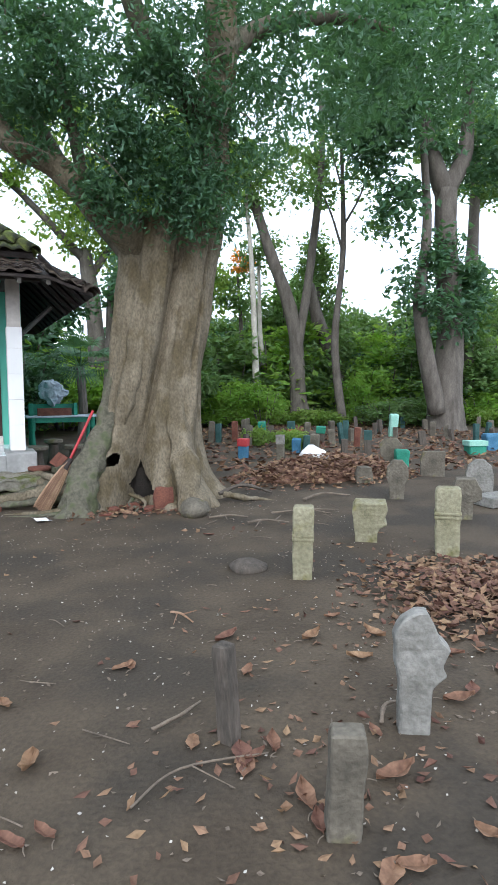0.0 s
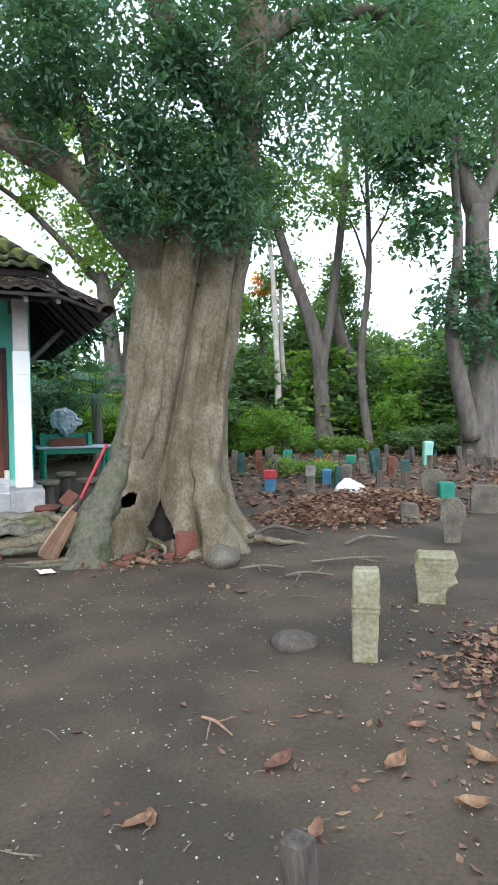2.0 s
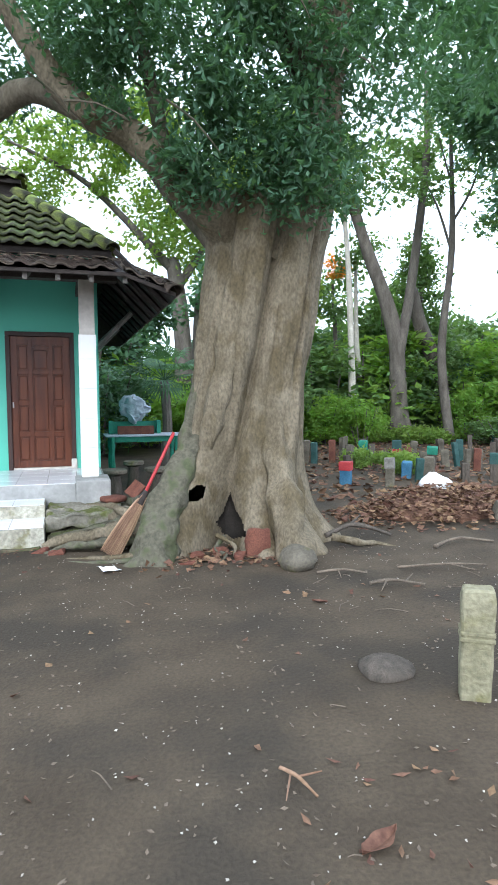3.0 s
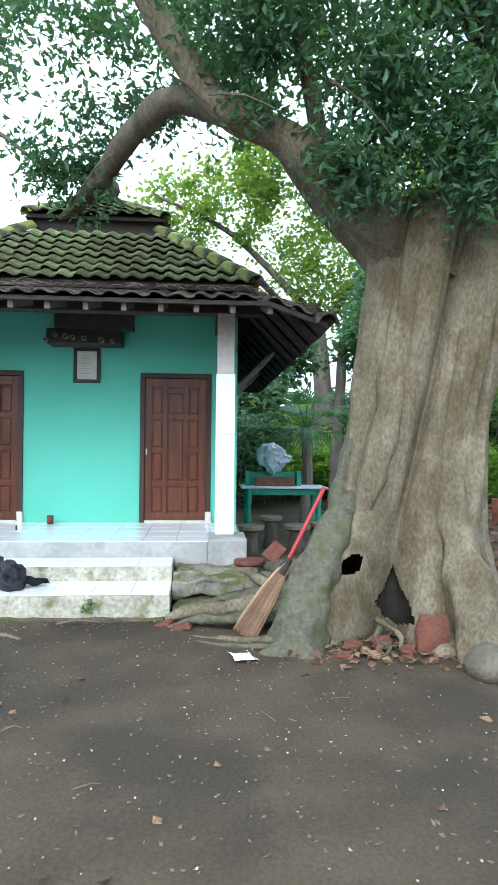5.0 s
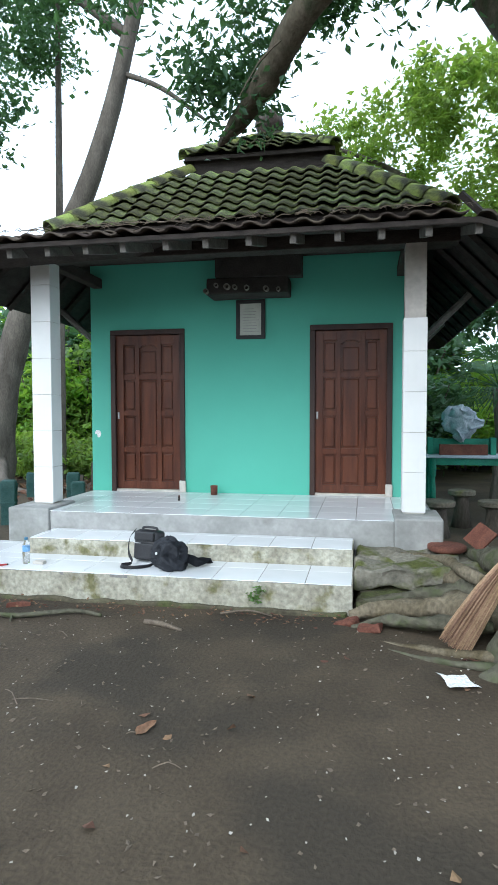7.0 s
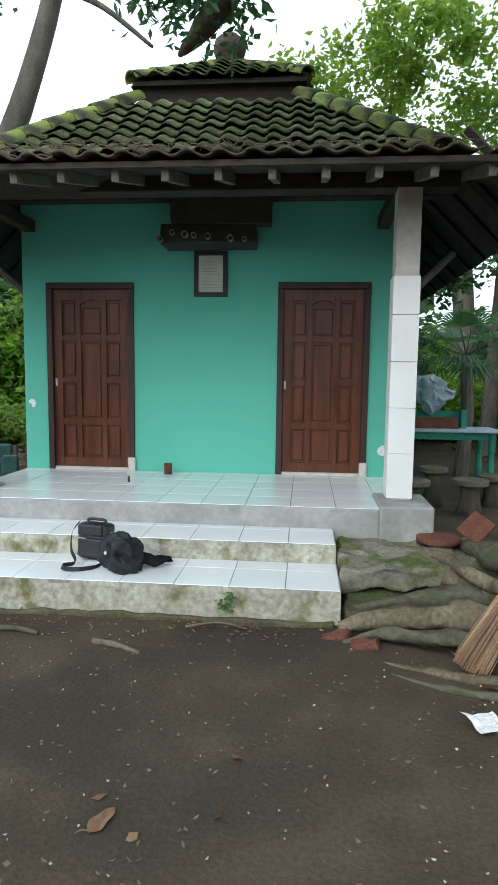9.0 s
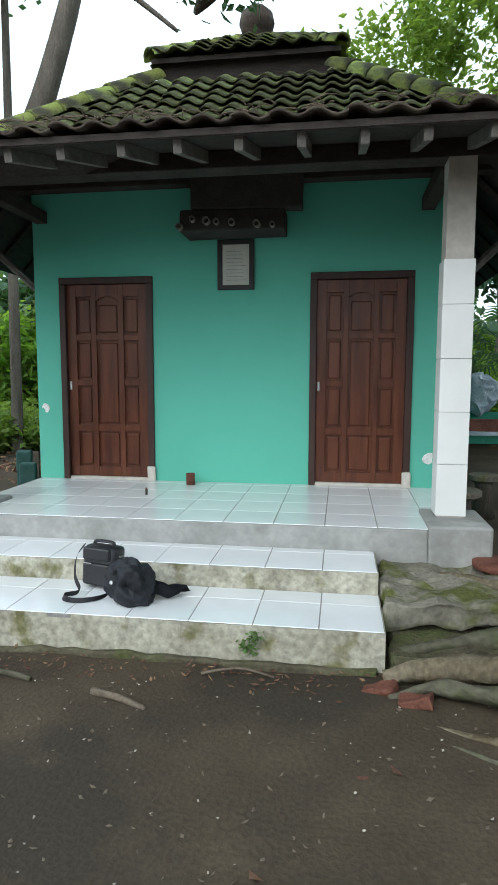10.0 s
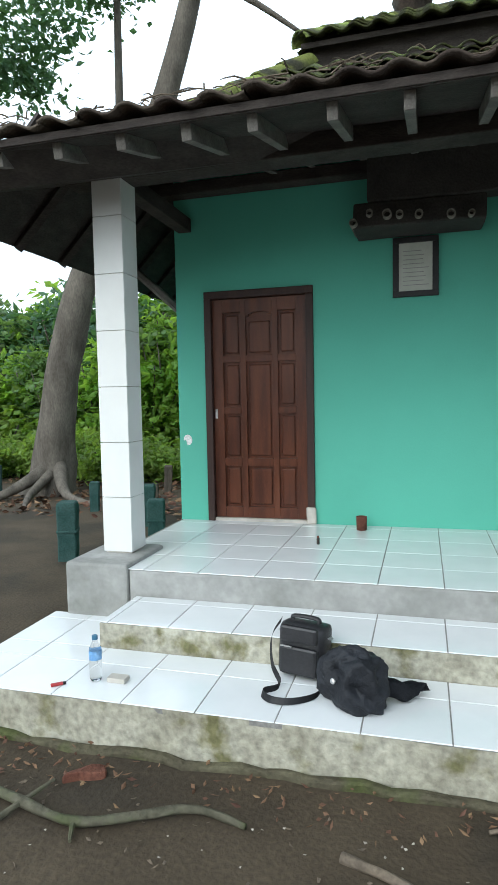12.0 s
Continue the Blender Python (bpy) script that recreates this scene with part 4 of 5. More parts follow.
plain_tree("thin straight sapling beside the house", [(-6.2, 17.6, -0.2), (-6.15, 17.6, 4), (-6.1, 17.6, 11)], [0.12, 0.1, 0.05], [], [(-6.3, 17.6, 10.6, 0.9, 0.8, 1.2, 20)], 90, 0.35, 0.16, M_LEAF, M_BARKG, 28)
plain_tree("broad leafy tree rising behind the house", [(5.2, 24, -0.2), (5.2, 24, 3), (4.8, 24, 6.5)], [0.5, 0.35, 0.25],
           [([(4.9, 24, 6), (2.0, 23.5, 8.6), (-0.5, 23, 9.6)], [0.18, 0.1, 0.04]), ([(5, 24, 5.5), (7, 24, 8.5)], [0.16, 0.06])],
           [(6.0, 24, 8.2, 3.2, 2.2, 2.2, 110), (1.2, 24, 9.4, 2.6, 1.5, 1.4, 40), (7.8, 22.5, 5.2, 2.0, 1.6, 1.8, 70), (8, 22, 9.5, 2.4, 1.6, 1.8, 60), (3.5, 22, 10.2, 2.6, 1.5, 1.1, 36)], 75, 0.42, 0.22, M_LEAFY, M_BARKG, 29)
plain_tree("dark bushy tree behind the stone stools", [(4.4, 18.5, -0.2), (4.5, 18.5, 2), (4.6, 18.5, 4.4)], [0.22, 0.16, 0.1], [], [(5.6, 18.5, 4.8, 1.3, 1.1, 1.5, 70), (3.2, 18.4, 3.9, 0.7, 0.7, 0.5, 14), (5.8, 18, 2.4, 1.0, 1, 1.2, 30)], 60, 0.32, 0.22, M_LEAF, M_BARKG, 30)
flame = plain_tree("small tree with an orange flowering top", [(11.4, 24.5, -0.2), (11.4, 24.5, 3), (11.2, 24.5, 6)], [0.15, 0.1, 0.05], [], [(11.2, 24.5, 5.4, 1.0, 1, 1.0, 20)], 50, 0.35, 0.24, M_LEAFM, M_BARKG, 31)
leaves("blossom", leaf_mesh("blossom", clumps([(11.3, 24.3, 6.6, 0.5, 0.4, 0.35, 9)], 40, 0.16, 32), 0.16, 0.06, 33), M_ORANGE, flame, "orange blossom")


def palm(x, y, h, seed, label):
    p = thing("palm", label, "palm", (x, y, 0))
    part("trunk", tube([(x, y, -0.1), (x + 0.05, y, h / 2), (x, y, h)], [0.14, 0.11, 0.1], 10, 4, 0.2), M_BARKG, p)
    rng = np.random.default_rng(seed)
    for k in range(20):
        a, e = rng.uniform(0, 6.28), rng.uniform(-0.5, 1.0)
        d = Vector((math.cos(a) * math.cos(e), math.sin(a) * math.cos(e), math.sin(e)))
        s = d.cross(Vector((0, 0, 1))).normalized()
        n = s.cross(d)
        base = Vector((x, y, h))
        fan = base + d * 0.55
        b = tube([base, base + d * 0.3, fan], [0.012, 0.01, 0.008], 4, 1)
        for j in range(15):
            t = radians(-75 + 150 * j / 14)
            w = d * math.cos(t) + s * math.sin(t)
            tip = fan + w * 0.55 - Vector((0, 0, 0.16))
            mid = fan + w * 0.3 + n * 0.03
            q = w.cross(n) * 0.022
            v = [b.verts.new(fan), b.verts.new(mid + q), b.verts.new(tip), b.verts.new(mid - q)]
            b.faces.new(v)
        part("frond", b, M_LEAF, p)
    return p


palm(3.15, 15.4, 2.0, 3, "fan palm with ragged fronds behind the house")
palm(5.6, 17.2, 3.6, 4, "tall fan palm with drooping fronds")

# bushes and undergrowth along the edges; a few shapes, copied
bush_kinds = []
for k, (material, size, label) in enumerate(((M_LEAFM, 0.2, "dense green shrub of the overgrown edge"), (M_LEAF, 0.2, "dark thicket covered with creepers"), (M_LEAFL, 0.22, "light green leafy shrub in the sun"), (M_LEAFY, 0.2, "bright yellow-green low weeds in light"))):
    e = thing("bush", label, "bush", (0, -60 - 6 * k, 0), group="bushes of the edge")
    flat = 0.35 if k == 3 else 1.0
    b = bmesh.new()
    for j in range(9):
        a = j * 0.7
        tube([(0.2 * math.cos(a), -60 - 6 * k + 0.2 * math.sin(a), -0.1), (0.6 * math.cos(a), -60 - 6 * k + 0.6 * math.sin(a), 1.1 * flat), (1.0 * math.cos(a), -60 - 6 * k + 0.9 * math.sin(a), 2.2 * flat)], [0.04, 0.03, 0.012], 5, 2, bm=b)
    tagged(part("stem", b, M_BARKG, e), kind="stuff")
    reg = [(0, -60 - 6 * k, 1.3 * flat, 1.35, 1.1, 1.25 * flat, 60), (0.6, -60 - 6 * k, 2.1 * flat, 0.7, 0.7, 0.7 * flat, 16), (-0.7, -60.2 - 6 * k, 1.7 * flat, 0.7, 0.6, 0.9 * flat, 16)]
    leaves("foliage", leaf_mesh("foliage", clumps(reg, 42, 0.24, 40 + k), size, size * 0.3, 50 + k, 0.3), material, e)
    bush_kinds.append(e)


def plant_bush(kind, x, y, sx, sz):
    src = bush_kinds[kind]
    ob = copy_thing(src, Matrix.Identity(4))
    ob.matrix_basis = pose(x, y, 0, 0, 0, random.uniform(0, 360)) @ Matrix.Diagonal((sx, sx, sz, 1))


random.seed(7)
for k in range(34):                                   # behind the graves
    f = k / 33
    x, y = 4.5 + 24 * f, 27 - 9 * f + random.uniform(-1.2, 1.2)
    plant_bush(random.choice((0, 0, 2, 2, 1)), x, y, random.uniform(1.2, 1.9), random.uniform(0.9, 1.6))
    plant_bush(random.choice((0, 0, 1)), x + 2.2, y + 3.5, random.uniform(1.6, 2.4), random.uniform(1.2, 2.3))
for k in range(26):                                   # low weeds before them
    f = k / 25
    plant_bush(random.choice((0, 3, 3, 2)), 5.5 + 20 * f + random.uniform(-0.5, 0.5), 24 - 8.5 * f + random.uniform(-2.0, 0.6), random.uniform(0.45, 0.9), random.uniform(0.35, 0.7))
for k in range(7):
    plant_bush(3, 6.3 + random.uniform(-1.0, 2.2), 14.4 + random.uniform(-1.2, 1.8), random.uniform(0.18, 0.32), random.uniform(0.25, 0.45))
for k in range(30):                                   # beside and behind the house, to the open light
    f = k / 29
    x, y = -20 + 21 * f, 20 + 3.5 * f + random.uniform(-1, 1)
    plant_bush(random.choice((2, 2, 0, 3)), x, y, random.uniform(1.0, 1.6), random.uniform(1.0, 1.5))
    plant_bush(random.choice((2, 0, 1)), x + 1, y + 3, random.uniform(1.6, 2.2), random.uniform(1.5, 2.0))
for k in range(14):
    plant_bush(3, -11 + 0.55 * k + random.uniform(-0.3, 0.3), 18.6 + random.uniform(-0.6, 0.8), random.uniform(0.6, 0.9), random.uniform(0.6, 1.0))
for x, y, kd, sx, sz in ((2.0, 19.5, 1, 1.1, 1.0), (3.6, 21.5, 2, 1.0, 0.7), (7.4, 21, 0, 1.1, 1.3), (4.8, 23, 2, 1.2, 0.8), (5.4, 15.2, 0, 0.45, 0.5), (6.0, 18, 0, 0.8, 1.1), (1.2, 20.5, 2, 1.1, 0.9), (-1.5, 20, 0, 1.4, 1.2)):
    plant_bush(kd, x, y, sx, sz)
for e in bush_kinds:
    e.matrix_basis = pose(*((24, 26, 0), (27, 24, 0), (-22, 24, 0), (-16, 22, 0))[bush_kinds.index(e)])


# ---- graves ----
def post_grave(x, y, w, d, h, material, label, turn=0, lean=0, bands=(), cap=0.0, tip=None, group="grave markers"):
    """An upright grave post, tapered and worn, with optional mouldings and a painted tip."""
    g = thing("grave_post", label, "grave marker", (x, y, 0), group=group)
    b = bmesh.new()
    levels = [(0, 0.94), (0.45, 1.0), (0.55, 0.98), (0.92, 1.05), (1.0, 0.95 - cap)]
    rings = []
    for f, s in levels:
        rings.append([b.verts.new((sx * w / 2 * s, sy * d / 2 * s, -0.12 + (h + 0.12) * f)) for sx, sy in ((-1, -1), (1, -1), (1, 1), (-1, 1))])
    for p, q in zip(rings, rings[1:]):
        for j in range(4):
            b.faces.new((p[j], p[(j + 1) % 4], q[(j + 1) % 4], q[j]))
    b.faces.new(rings[-1]), b.faces.new(rings[0][::-1])
    bmesh.ops.bevel(b, geom=list(b.edges), offset=min(w, d) * 0.08, segments=1, affect="EDGES")
    bmesh.ops.subdivide_edges(b, edges=[e for e in b.edges if e.calc_length() > 0.1], cuts=2)
    rough_up(b, 0.007, 12, x)
    m = pose(0, 0, 0, lean, lean * 0.5, turn)
    body = part("post", b, material, None)
    body.parent, body.matrix_basis = g, m
    for zb in bands:
        o = part("band", box(-w * 0.54, w * 0.54, -d * 0.54, d * 0.54, zb - 0.014, zb + 0.014, 0.008), material)
        o.parent, o.matrix_basis = g, m
    if tip:
        o = part("painted_top", box(-w * 0.56, w * 0.56, -d * 0.56, d * 0.56, h * 0.62, h * 1.01, 0.01), tip)
        o.parent, o.matrix_basis = g, m
    return g


def shaped_grave(x, y, outline, thick, material, label, turn=0, lean=0, name="headstone"):
    """A headstone cut from a slab to the given half outline of widths over height."""
    g = thing(name, label, "grave marker", (x, y, 0), group="headstones")
    b = bmesh.new()
    rows = []
    for z, w0, w1 in outline:
        rows.append([b.verts.new((u, v, z)) for u, v in ((-w0, -thick / 2), (w1, -thick / 2), (w1, thick / 2), (-w0, thick / 2))])
    for p, q in zip(rows, rows[1:]):
        for j in range(4):
            b.faces.new((p[j], p[(j + 1) % 4], q[(j + 1) % 4], q[j]))
    b.faces.new(rows[0][::-1]), b.faces.new(rows[-1])
    bmesh.ops.bevel(b, geom=list(b.edges), offset=0.008, segments=1, affect="EDGES")
    bmesh.ops.subdivide_edges(b, edges=[e for e in b.edges if e.calc_length() > 0.05], cuts=1)
    rough_up(b, 0.008, 14, x)
    o = part("slab", b, material)
    o.parent, o.matrix_basis = g, pose(0, 0, 0, lean, 0, turn)
    return g


post_grave(1.74, 2.71, 0.085, 0.085, 0.46, M_DWOOD, "small weathered dark wooden grave post", 30, -3)
post_grave(1.9, 1.99, 0.13, 0.1, 0.41, M_GRAVE, "short grey-brown stone grave post", -25, 3)
shaped_grave(2.59, 2.43, [(-0.15, 0.075, 0.07), (0.1, 0.075, 0.07), (0.22, 0.08, 0.075), (0.28, 0.085, 0.14), (0.33, 0.1, 0.12), (0.42, 0.105, 0.15), (0.47, 0.11, 0.1), (0.52, 0.1, 0.08), (0.56, 0.07, 0.06), (0.6, 0.01, 0.04)], 0.09, M_GRAVEW, "pale carved headstone with a notched flame-shaped head", -28, 2)
post_grave(3.21, 4.63, 0.17, 0.13, 0.63, M_GRAVEY, "yellowed square grave post with moulded bands", -30, 1, (0.35, 0.385))
shaped_grave(4.46, 5.46, [(-0.15, 0.12, 0.1), (0.1, 0.13, 0.1), (0.16, 0.14, 0.12), (0.2, 0.14, 0.2), (0.26, 0.15, 0.16), (0.36, 0.16, 0.2), (0.43, 0.13, 0.18)], 0.2, M_GRAVEY, "short yellowed notched headstone, leaning", -35, 6)
post_grave(4.85, 4.7, 0.23, 0.2, 0.66, M_GRAVEY, "thick mossy yellow-green square grave post", -40, -1, (0.37, 0.41))
shaped_grave(6.15, 5.85, [(-0.15, 0.1, 0.1), (0.2, 0.11, 0.1), (0.26, 0.12, 0.2), (0.36, 0.14, 0.2), (0.5, 0.1, 0.12)], 0.16, M_GRAVE, "grey notched headstone on bare soil", -40, 3)
shaped_grave(6.24, 7.25, [(-0.15, 0.1, 0.09), (0.2, 0.12, 0.1), (0.3, 0.16, 0.15), (0.45, 0.15, 0.14), (0.55, 0.07, 0.06)], 0.1, M_GRAVE, "grey rounded headstone on bare soil", -35, 4)
tagged(part("flat_slab", rough_box(6.9, 7.7, 6.1, 6.5, 0.0, 0.14, 3, 0.01), M_GRAVEW), "low pale concrete grave slab", "grave slab")
shaped_grave(7.8, 7.26, [(-0.15, 0.2, 0.2), (0.25, 0.2, 0.2), (0.38, 0.17, 0.17), (0.47, 0.06, 0.06)], 0.14, M_GRAVEW, "cream arched headstone on the soil", -40)
shaped_grave(8.41, 10.28, [(-0.15, 0.16, 0.16), (0.2, 0.18, 0.2), (0.4, 0.22, 0.24), (0.53, 0.1, 0.12)], 0.1, M_GRAVE, "broad grey rounded headstone", -35, 5)
shaped_grave(6.59, 8.58, [(-0.15, 0.16, 0.14), (0.12, 0.15, 0.13), (0.26, 0.08, 0.1)], 0.2, M_GRAVE, "stubby grey stone marker among dry leaves", -20)
shaped_grave(8.1, 8.65, [(-0.15, 0.2, 0.2), (0.3, 0.22, 0.2), (0.44, 0.18, 0.2)], 0.12, M_GRAVE, "brown-grey stone marker among leaves", -35)
PAINTED = [(6.06, 12.3, 0.2, 0.42, M_BLUE, M_RED, "blue grave post with a red top"), (7.58, 12.7, 0.2, 0.34, M_BLUE, None, "blue painted grave post beside other graves"), (7.55, 12.2, 0.14, 0.45, M_DGREEN, None, "dark green grave post beside other graves"),
           (6.71, 11.8, 0.16, 0.52, M_GRAVE, M_GRAVEW, "grey grave post with a whitened top"), (7.9, 12.4, 0.2, 0.45, M_GRAVE, None, "grey grave post beside other graves"), (8.38, 11.9, 0.14, 0.36, M_DWOOD, None, "dark grave post beside other graves"),
           (8.88, 11.7, 0.16, 0.55, M_DWOOD, M_DGREEN, "dark grave post with a green top"), (8.4, 9.9, 0.26, 0.33, M_GREEN, None, "low green grave post beside other graves"), (12.1, 15.0, 0.24, 0.7, M_MINT, None, "mint green grave post beside other graves"),
           (12.36, 11.4, 0.42, 0.4, M_BLUE, None, "bright blue grave block beside other graves"), (11.3, 10.9, 0.4, 0.3, M_GREEN, M_MINT, "green grave block beside other graves"), (12.9, 11.0, 0.36, 0.55, M_GRAVEY, None, "pale yellow grave block beside other graves"),
           (6.43, 16.2, 0.16, 0.5, M_WHITE, None, "white grave post beside other graves"), (6.87, 15.8, 0.15, 0.5, M_DGREEN, None, "dark green grave post beside other graves"), (8.03, 15.5, 0.2, 0.55, M_GREEN, None, "green grave post beside other graves"),
           (8.8, 15.2, 0.2, 0.55, M_RED, M_DGREEN, "red grave post with a green top"), (9.25, 14.4, 0.22, 0.45, M_DWOOD, M_GREEN, "dark grave post with a green top"), (7.4, 15.9, 0.16, 0.55, M_BRICK, None, "reddish grave post beside other graves"),
           (7.1, 16.4, 0.14, 0.45, M_MINT, None, "mint grave post beside other graves"), (8.4, 14.0, 0.16, 0.5, M_BRICK, None, "reddish grave post beside other graves"), (9.6, 13.2, 0.15, 0.5, M_BRICK, None, "brown grave post beside other graves")]
for x, y, w, h, m_, tip, label in PAINTED:
    post_grave(x, y, w, w * 0.9, h, m_, label, -30 + random.uniform(-14, 14), random.uniform(-5, 5), tip=tip)
for k in range(46):
    x, y = random.uniform(6.5, 17), random.uniform(12, 19)
    if x + y < 20 or (x > 15 and y > 15.5):
        continue
    post_grave(x, y, random.uniform(0.1, 0.18), 0.12, random.uniform(0.3, 0.6), random.choice((M_GRAVE, M_DWOOD, M_GRAVE, M_DGREEN)), "weathered grave post among dry leaves", random.uniform(-60, 20), random.uniform(-9, 9))
for x, y, h, lean in ((-4.08, 12.02, 0.62, 2), (-3.5, 13.0, 0.5, 0), (-4.02, 13.85, 0.55, 3)):
    post_grave(x, y, 0.2, 0.17, h, M_DGREEN, "faded dark green grooved grave post beside the porch", 20, lean, (h * 0.5,))
for x, y, h, lean in ((-4.9, 16.6, 0.5, 6), (-4.7, 17.4, 0.55, -3), (-7.6, 15.4, 0.6, 4), (-4.4, 14.9, 0.4, 0), (-5.3, 14.7, 0.45, 3), (-3.6, 15.8, 0.4, -8)):
    post_grave(x, y, 0.14, 0.12, h, random.choice((M_DWOOD, M_DGREEN)), "dark weathered grave post on leaf litter", 20, lean)

# ---- by the foot of the tree ----
broom = thing("broom", "palm-rib broom with a red handle leaning on the tree", "broom", (1.47, 8.24, 0))
foot, mid, top = Vector((1.47, 8.24, 0.05)), Vector((1.84, 8.4, 0.6)), Vector((2.19, 8.5, 1.27))
axis = (mid - foot).normalized()
sd = axis.cross(Vector((0, 1, 0.3))).normalized()
sn = axis.cross(sd)
rng = np.random.default_rng(9)
b = bmesh.new()
for k in range(230):
    u, v = rng.normal() * 0.5, rng.normal() * 0.5
    u, v = max(-1, min(1, u)), max(-1, min(1, v))
    a0 = mid + (sd * u + sn * v) * 0.03
    a2 = foot + sd * u * 0.11 + sn * v * 0.055 - axis * rng.uniform(-0.05, 0.03)
    a1 = a0.lerp(a2, 0.45) + (sd * u) * 0.02
    tube([a0, a1, a2], [0.004, 0.004, 0.002], 4, 2, bm=b)
part("bristles", b, M_BROOM, broom, "brown palm-rib bristles")
part("binding", tube([mid - axis * 0.1, mid, mid + axis * 0.06], [0.048, 0.04, 0.03], 12, 2, 0.1), M_DARKW, broom, "dark binding")
part("handle", tube([mid, mid.lerp(top, 0.5), top], [0.019, 0.019, 0.019], 12, 2), M_RED, broom, "red plastic handle", True)
tagged(part("boulder", rough_up(lathe([(0.02, -0.04), (0.15, -0.02), (0.195, 0.07), (0.16, 0.17), (0.07, 0.215), (0.01, 0.22)], 16, (3.2, 7.36, 0)), 0.03, 5), M_GRAVE, smooth=True), "rounded grey-brown boulder by the tree foot", "boulder")
tagged(part("flat_stone", rough_up(lathe([(0.02, -0.04), (0.15, -0.02), (0.17, 0.03), (0.1, 0.07), (0.01, 0.08)], 14, (2.9, 5.06, 0)), 0.025, 5, 2), M_DWOOD, smooth=True), "flat dark stone half sunk in the soil", "stone")
pot = thing("terracotta_slab", "broken terracotta slab standing in the hollow tree foot", "terracotta", (2.96, 7.87, 0))
part("slab", rough_box(2.83, 3.08, 7.84, 7.9, -0.05, 0.3, 4, 0.035, 6), M_BRICK, pot)
paper = thing("paper_scrap", "crumpled white paper scrap on the soil", "paper", (1.43, 7.74, 0))
b = bmesh.new()
bmesh.ops.create_grid(b, x_segments=6, y_segments=5, size=0.5, matrix=Matrix.LocRotScale((1.43, 7.74, 0.025), Euler((0.1, 0.12, 0.5)), (0.2, 0.14, 1)))
part("sheet", rough_up(b, 0.02, 14), M_WHITE, paper)
moss = thing("mossy_bank", "crumbling mossy bank of soil and old concrete beside the steps", "bank", (1.3, 9.6, 0))
part("bank", rough_box(0.82, 2.1, 9.5, 10.3, -0.1, 0.27, 9, 0.1, 3.2, 0.03), M_CRUST, moss)
part("crust", rough_box(0.84, 1.7, 9.2, 10.0, 0.14, 0.3, 9, 0.07, 5, 0.02, 3), M_CRUST, moss, "broken lichened concrete crust")
part("soil", rough_box(0.83, 2.0, 8.85, 9.45, -0.1, 0.1, 7, 0.06, 4, 0.03, 5), M_MOSS, moss)
tagged(part("iron_lid", lathe([(0.15, 0), (0.17, 0.015), (0.17, 0.05), (0.15, 0.06), (0.02, 0.065)], 22, (1.62, 9.85, 0.32)), M_BRICK, smooth=True), "round rusty lid lying on the mossy bank", "lid")
dust = thing("dustpan", "rust-red dustpan resting on the bank", "dustpan", (1.85, 9.75, 0.3))
o = part("pan", box(-0.11, 0.11, -0.12, 0.12, 0, 0.02, 0.008), M_BRICK)
o.parent, o.matrix_basis = dust, pose(0.05, 0.05, 0.16, 25, -45, 10)
for k, (x, y, z) in enumerate(((0.94, 8.56, 0.0), (0.76, 8.68, -0.02), (-1.89, 8.66, -0.03), (2.35, 8.0, 0.0), (2.6, 8.05, 0.02), (2.75, 7.85, 0.0), (2.2, 7.8, -0.02))):
    o = tagged(part("brick_piece", rough_box(-0.085, 0.085, -0.05, 0.05, -0.03, 0.045, 3, 0.03, 9, 0.015, k), M_BRICK), "broken red brick piece in the soil", "brick", group="brick pieces")
    o.matrix_basis = pose(x, y, z, random.uniform(-15, 15), random.uniform(-20, 20), random.uniform(0, 180))

# ---- bags and small things on the steps ----
bag = thing("shoulder_bag", "small black leather shoulder bag standing on the step", "bag", (-1.03, 9.36, P1))
m = pose(-1.03, 9.36, P1 + 0.004, -6, 0, -14) @ Matrix.Diagonal((1.04, 1.2, 0.95, 1))


def placed(ob, parent, mm):
    ob.parent, ob.matrix_basis = parent, parent.matrix_basis.inverted() @ mm
    return ob


placed(part("body", rough_up(box(-0.125, 0.125, -0.06, 0.06, 0, 0.29, 0.035), 0.006, 9), M_LEATHER, smooth=True), bag, m)
placed(part("front_pocket", box(-0.1, 0.1, -0.08, -0.05, 0.02, 0.17, 0.015), M_LEATHER), bag, m)
placed(part("flap", box(-0.1, 0.1, -0.085, -0.05, 0.19, 0.28, 0.015), M_LEATHER), bag, m)
placed(part("zip", box(-0.09, -0.03, -0.084, -0.079, 0.165, 0.172), M_STEEL), bag, m)
placed(part("top_handle", tube([(-0.07, 0, 0.285), (-0.06, 0, 0.31), (0.06, 0, 0.31), (0.07, 0, 0.285)], [0.012, 0.012], 8, 4), M_LEATHER), bag, m)
for s in (-1, 1):
    placed(part("ring", lathe([(0.014, -0.004), (0.018, 0), (0.014, 0.004)], 10, (s * 0.13, 0, 0.22)), M_STEEL), bag, m)
strap = bmesh.new()
pts = smooth_path([(-1.15, 9.36, P1 + 0.27), (-1.19, 9.3, P1 + 0.2), (-1.17, 9.22, P1 + 0.09), (-1.12, 9.17, P1 + 0.01), (-1.19, 9.09, P1 + 0.007), (-1.13, 9.02, P1 + 0.007), (-1.02, 9.03, P1 + 0.007), (-0.92, 9.12, P1 + 0.012), (-0.9, 9.24, P1 + 0.06)], 5)
prev = None
for p in pts:
    pair = [strap.verts.new(p + Vector((0, 0, 0.0))), strap.verts.new(p + Vector((0.006, 0.02, 0.026)))]
    if prev:
        strap.faces.new((prev[0], pair[0], pair[1], prev[1]))
    prev = pair
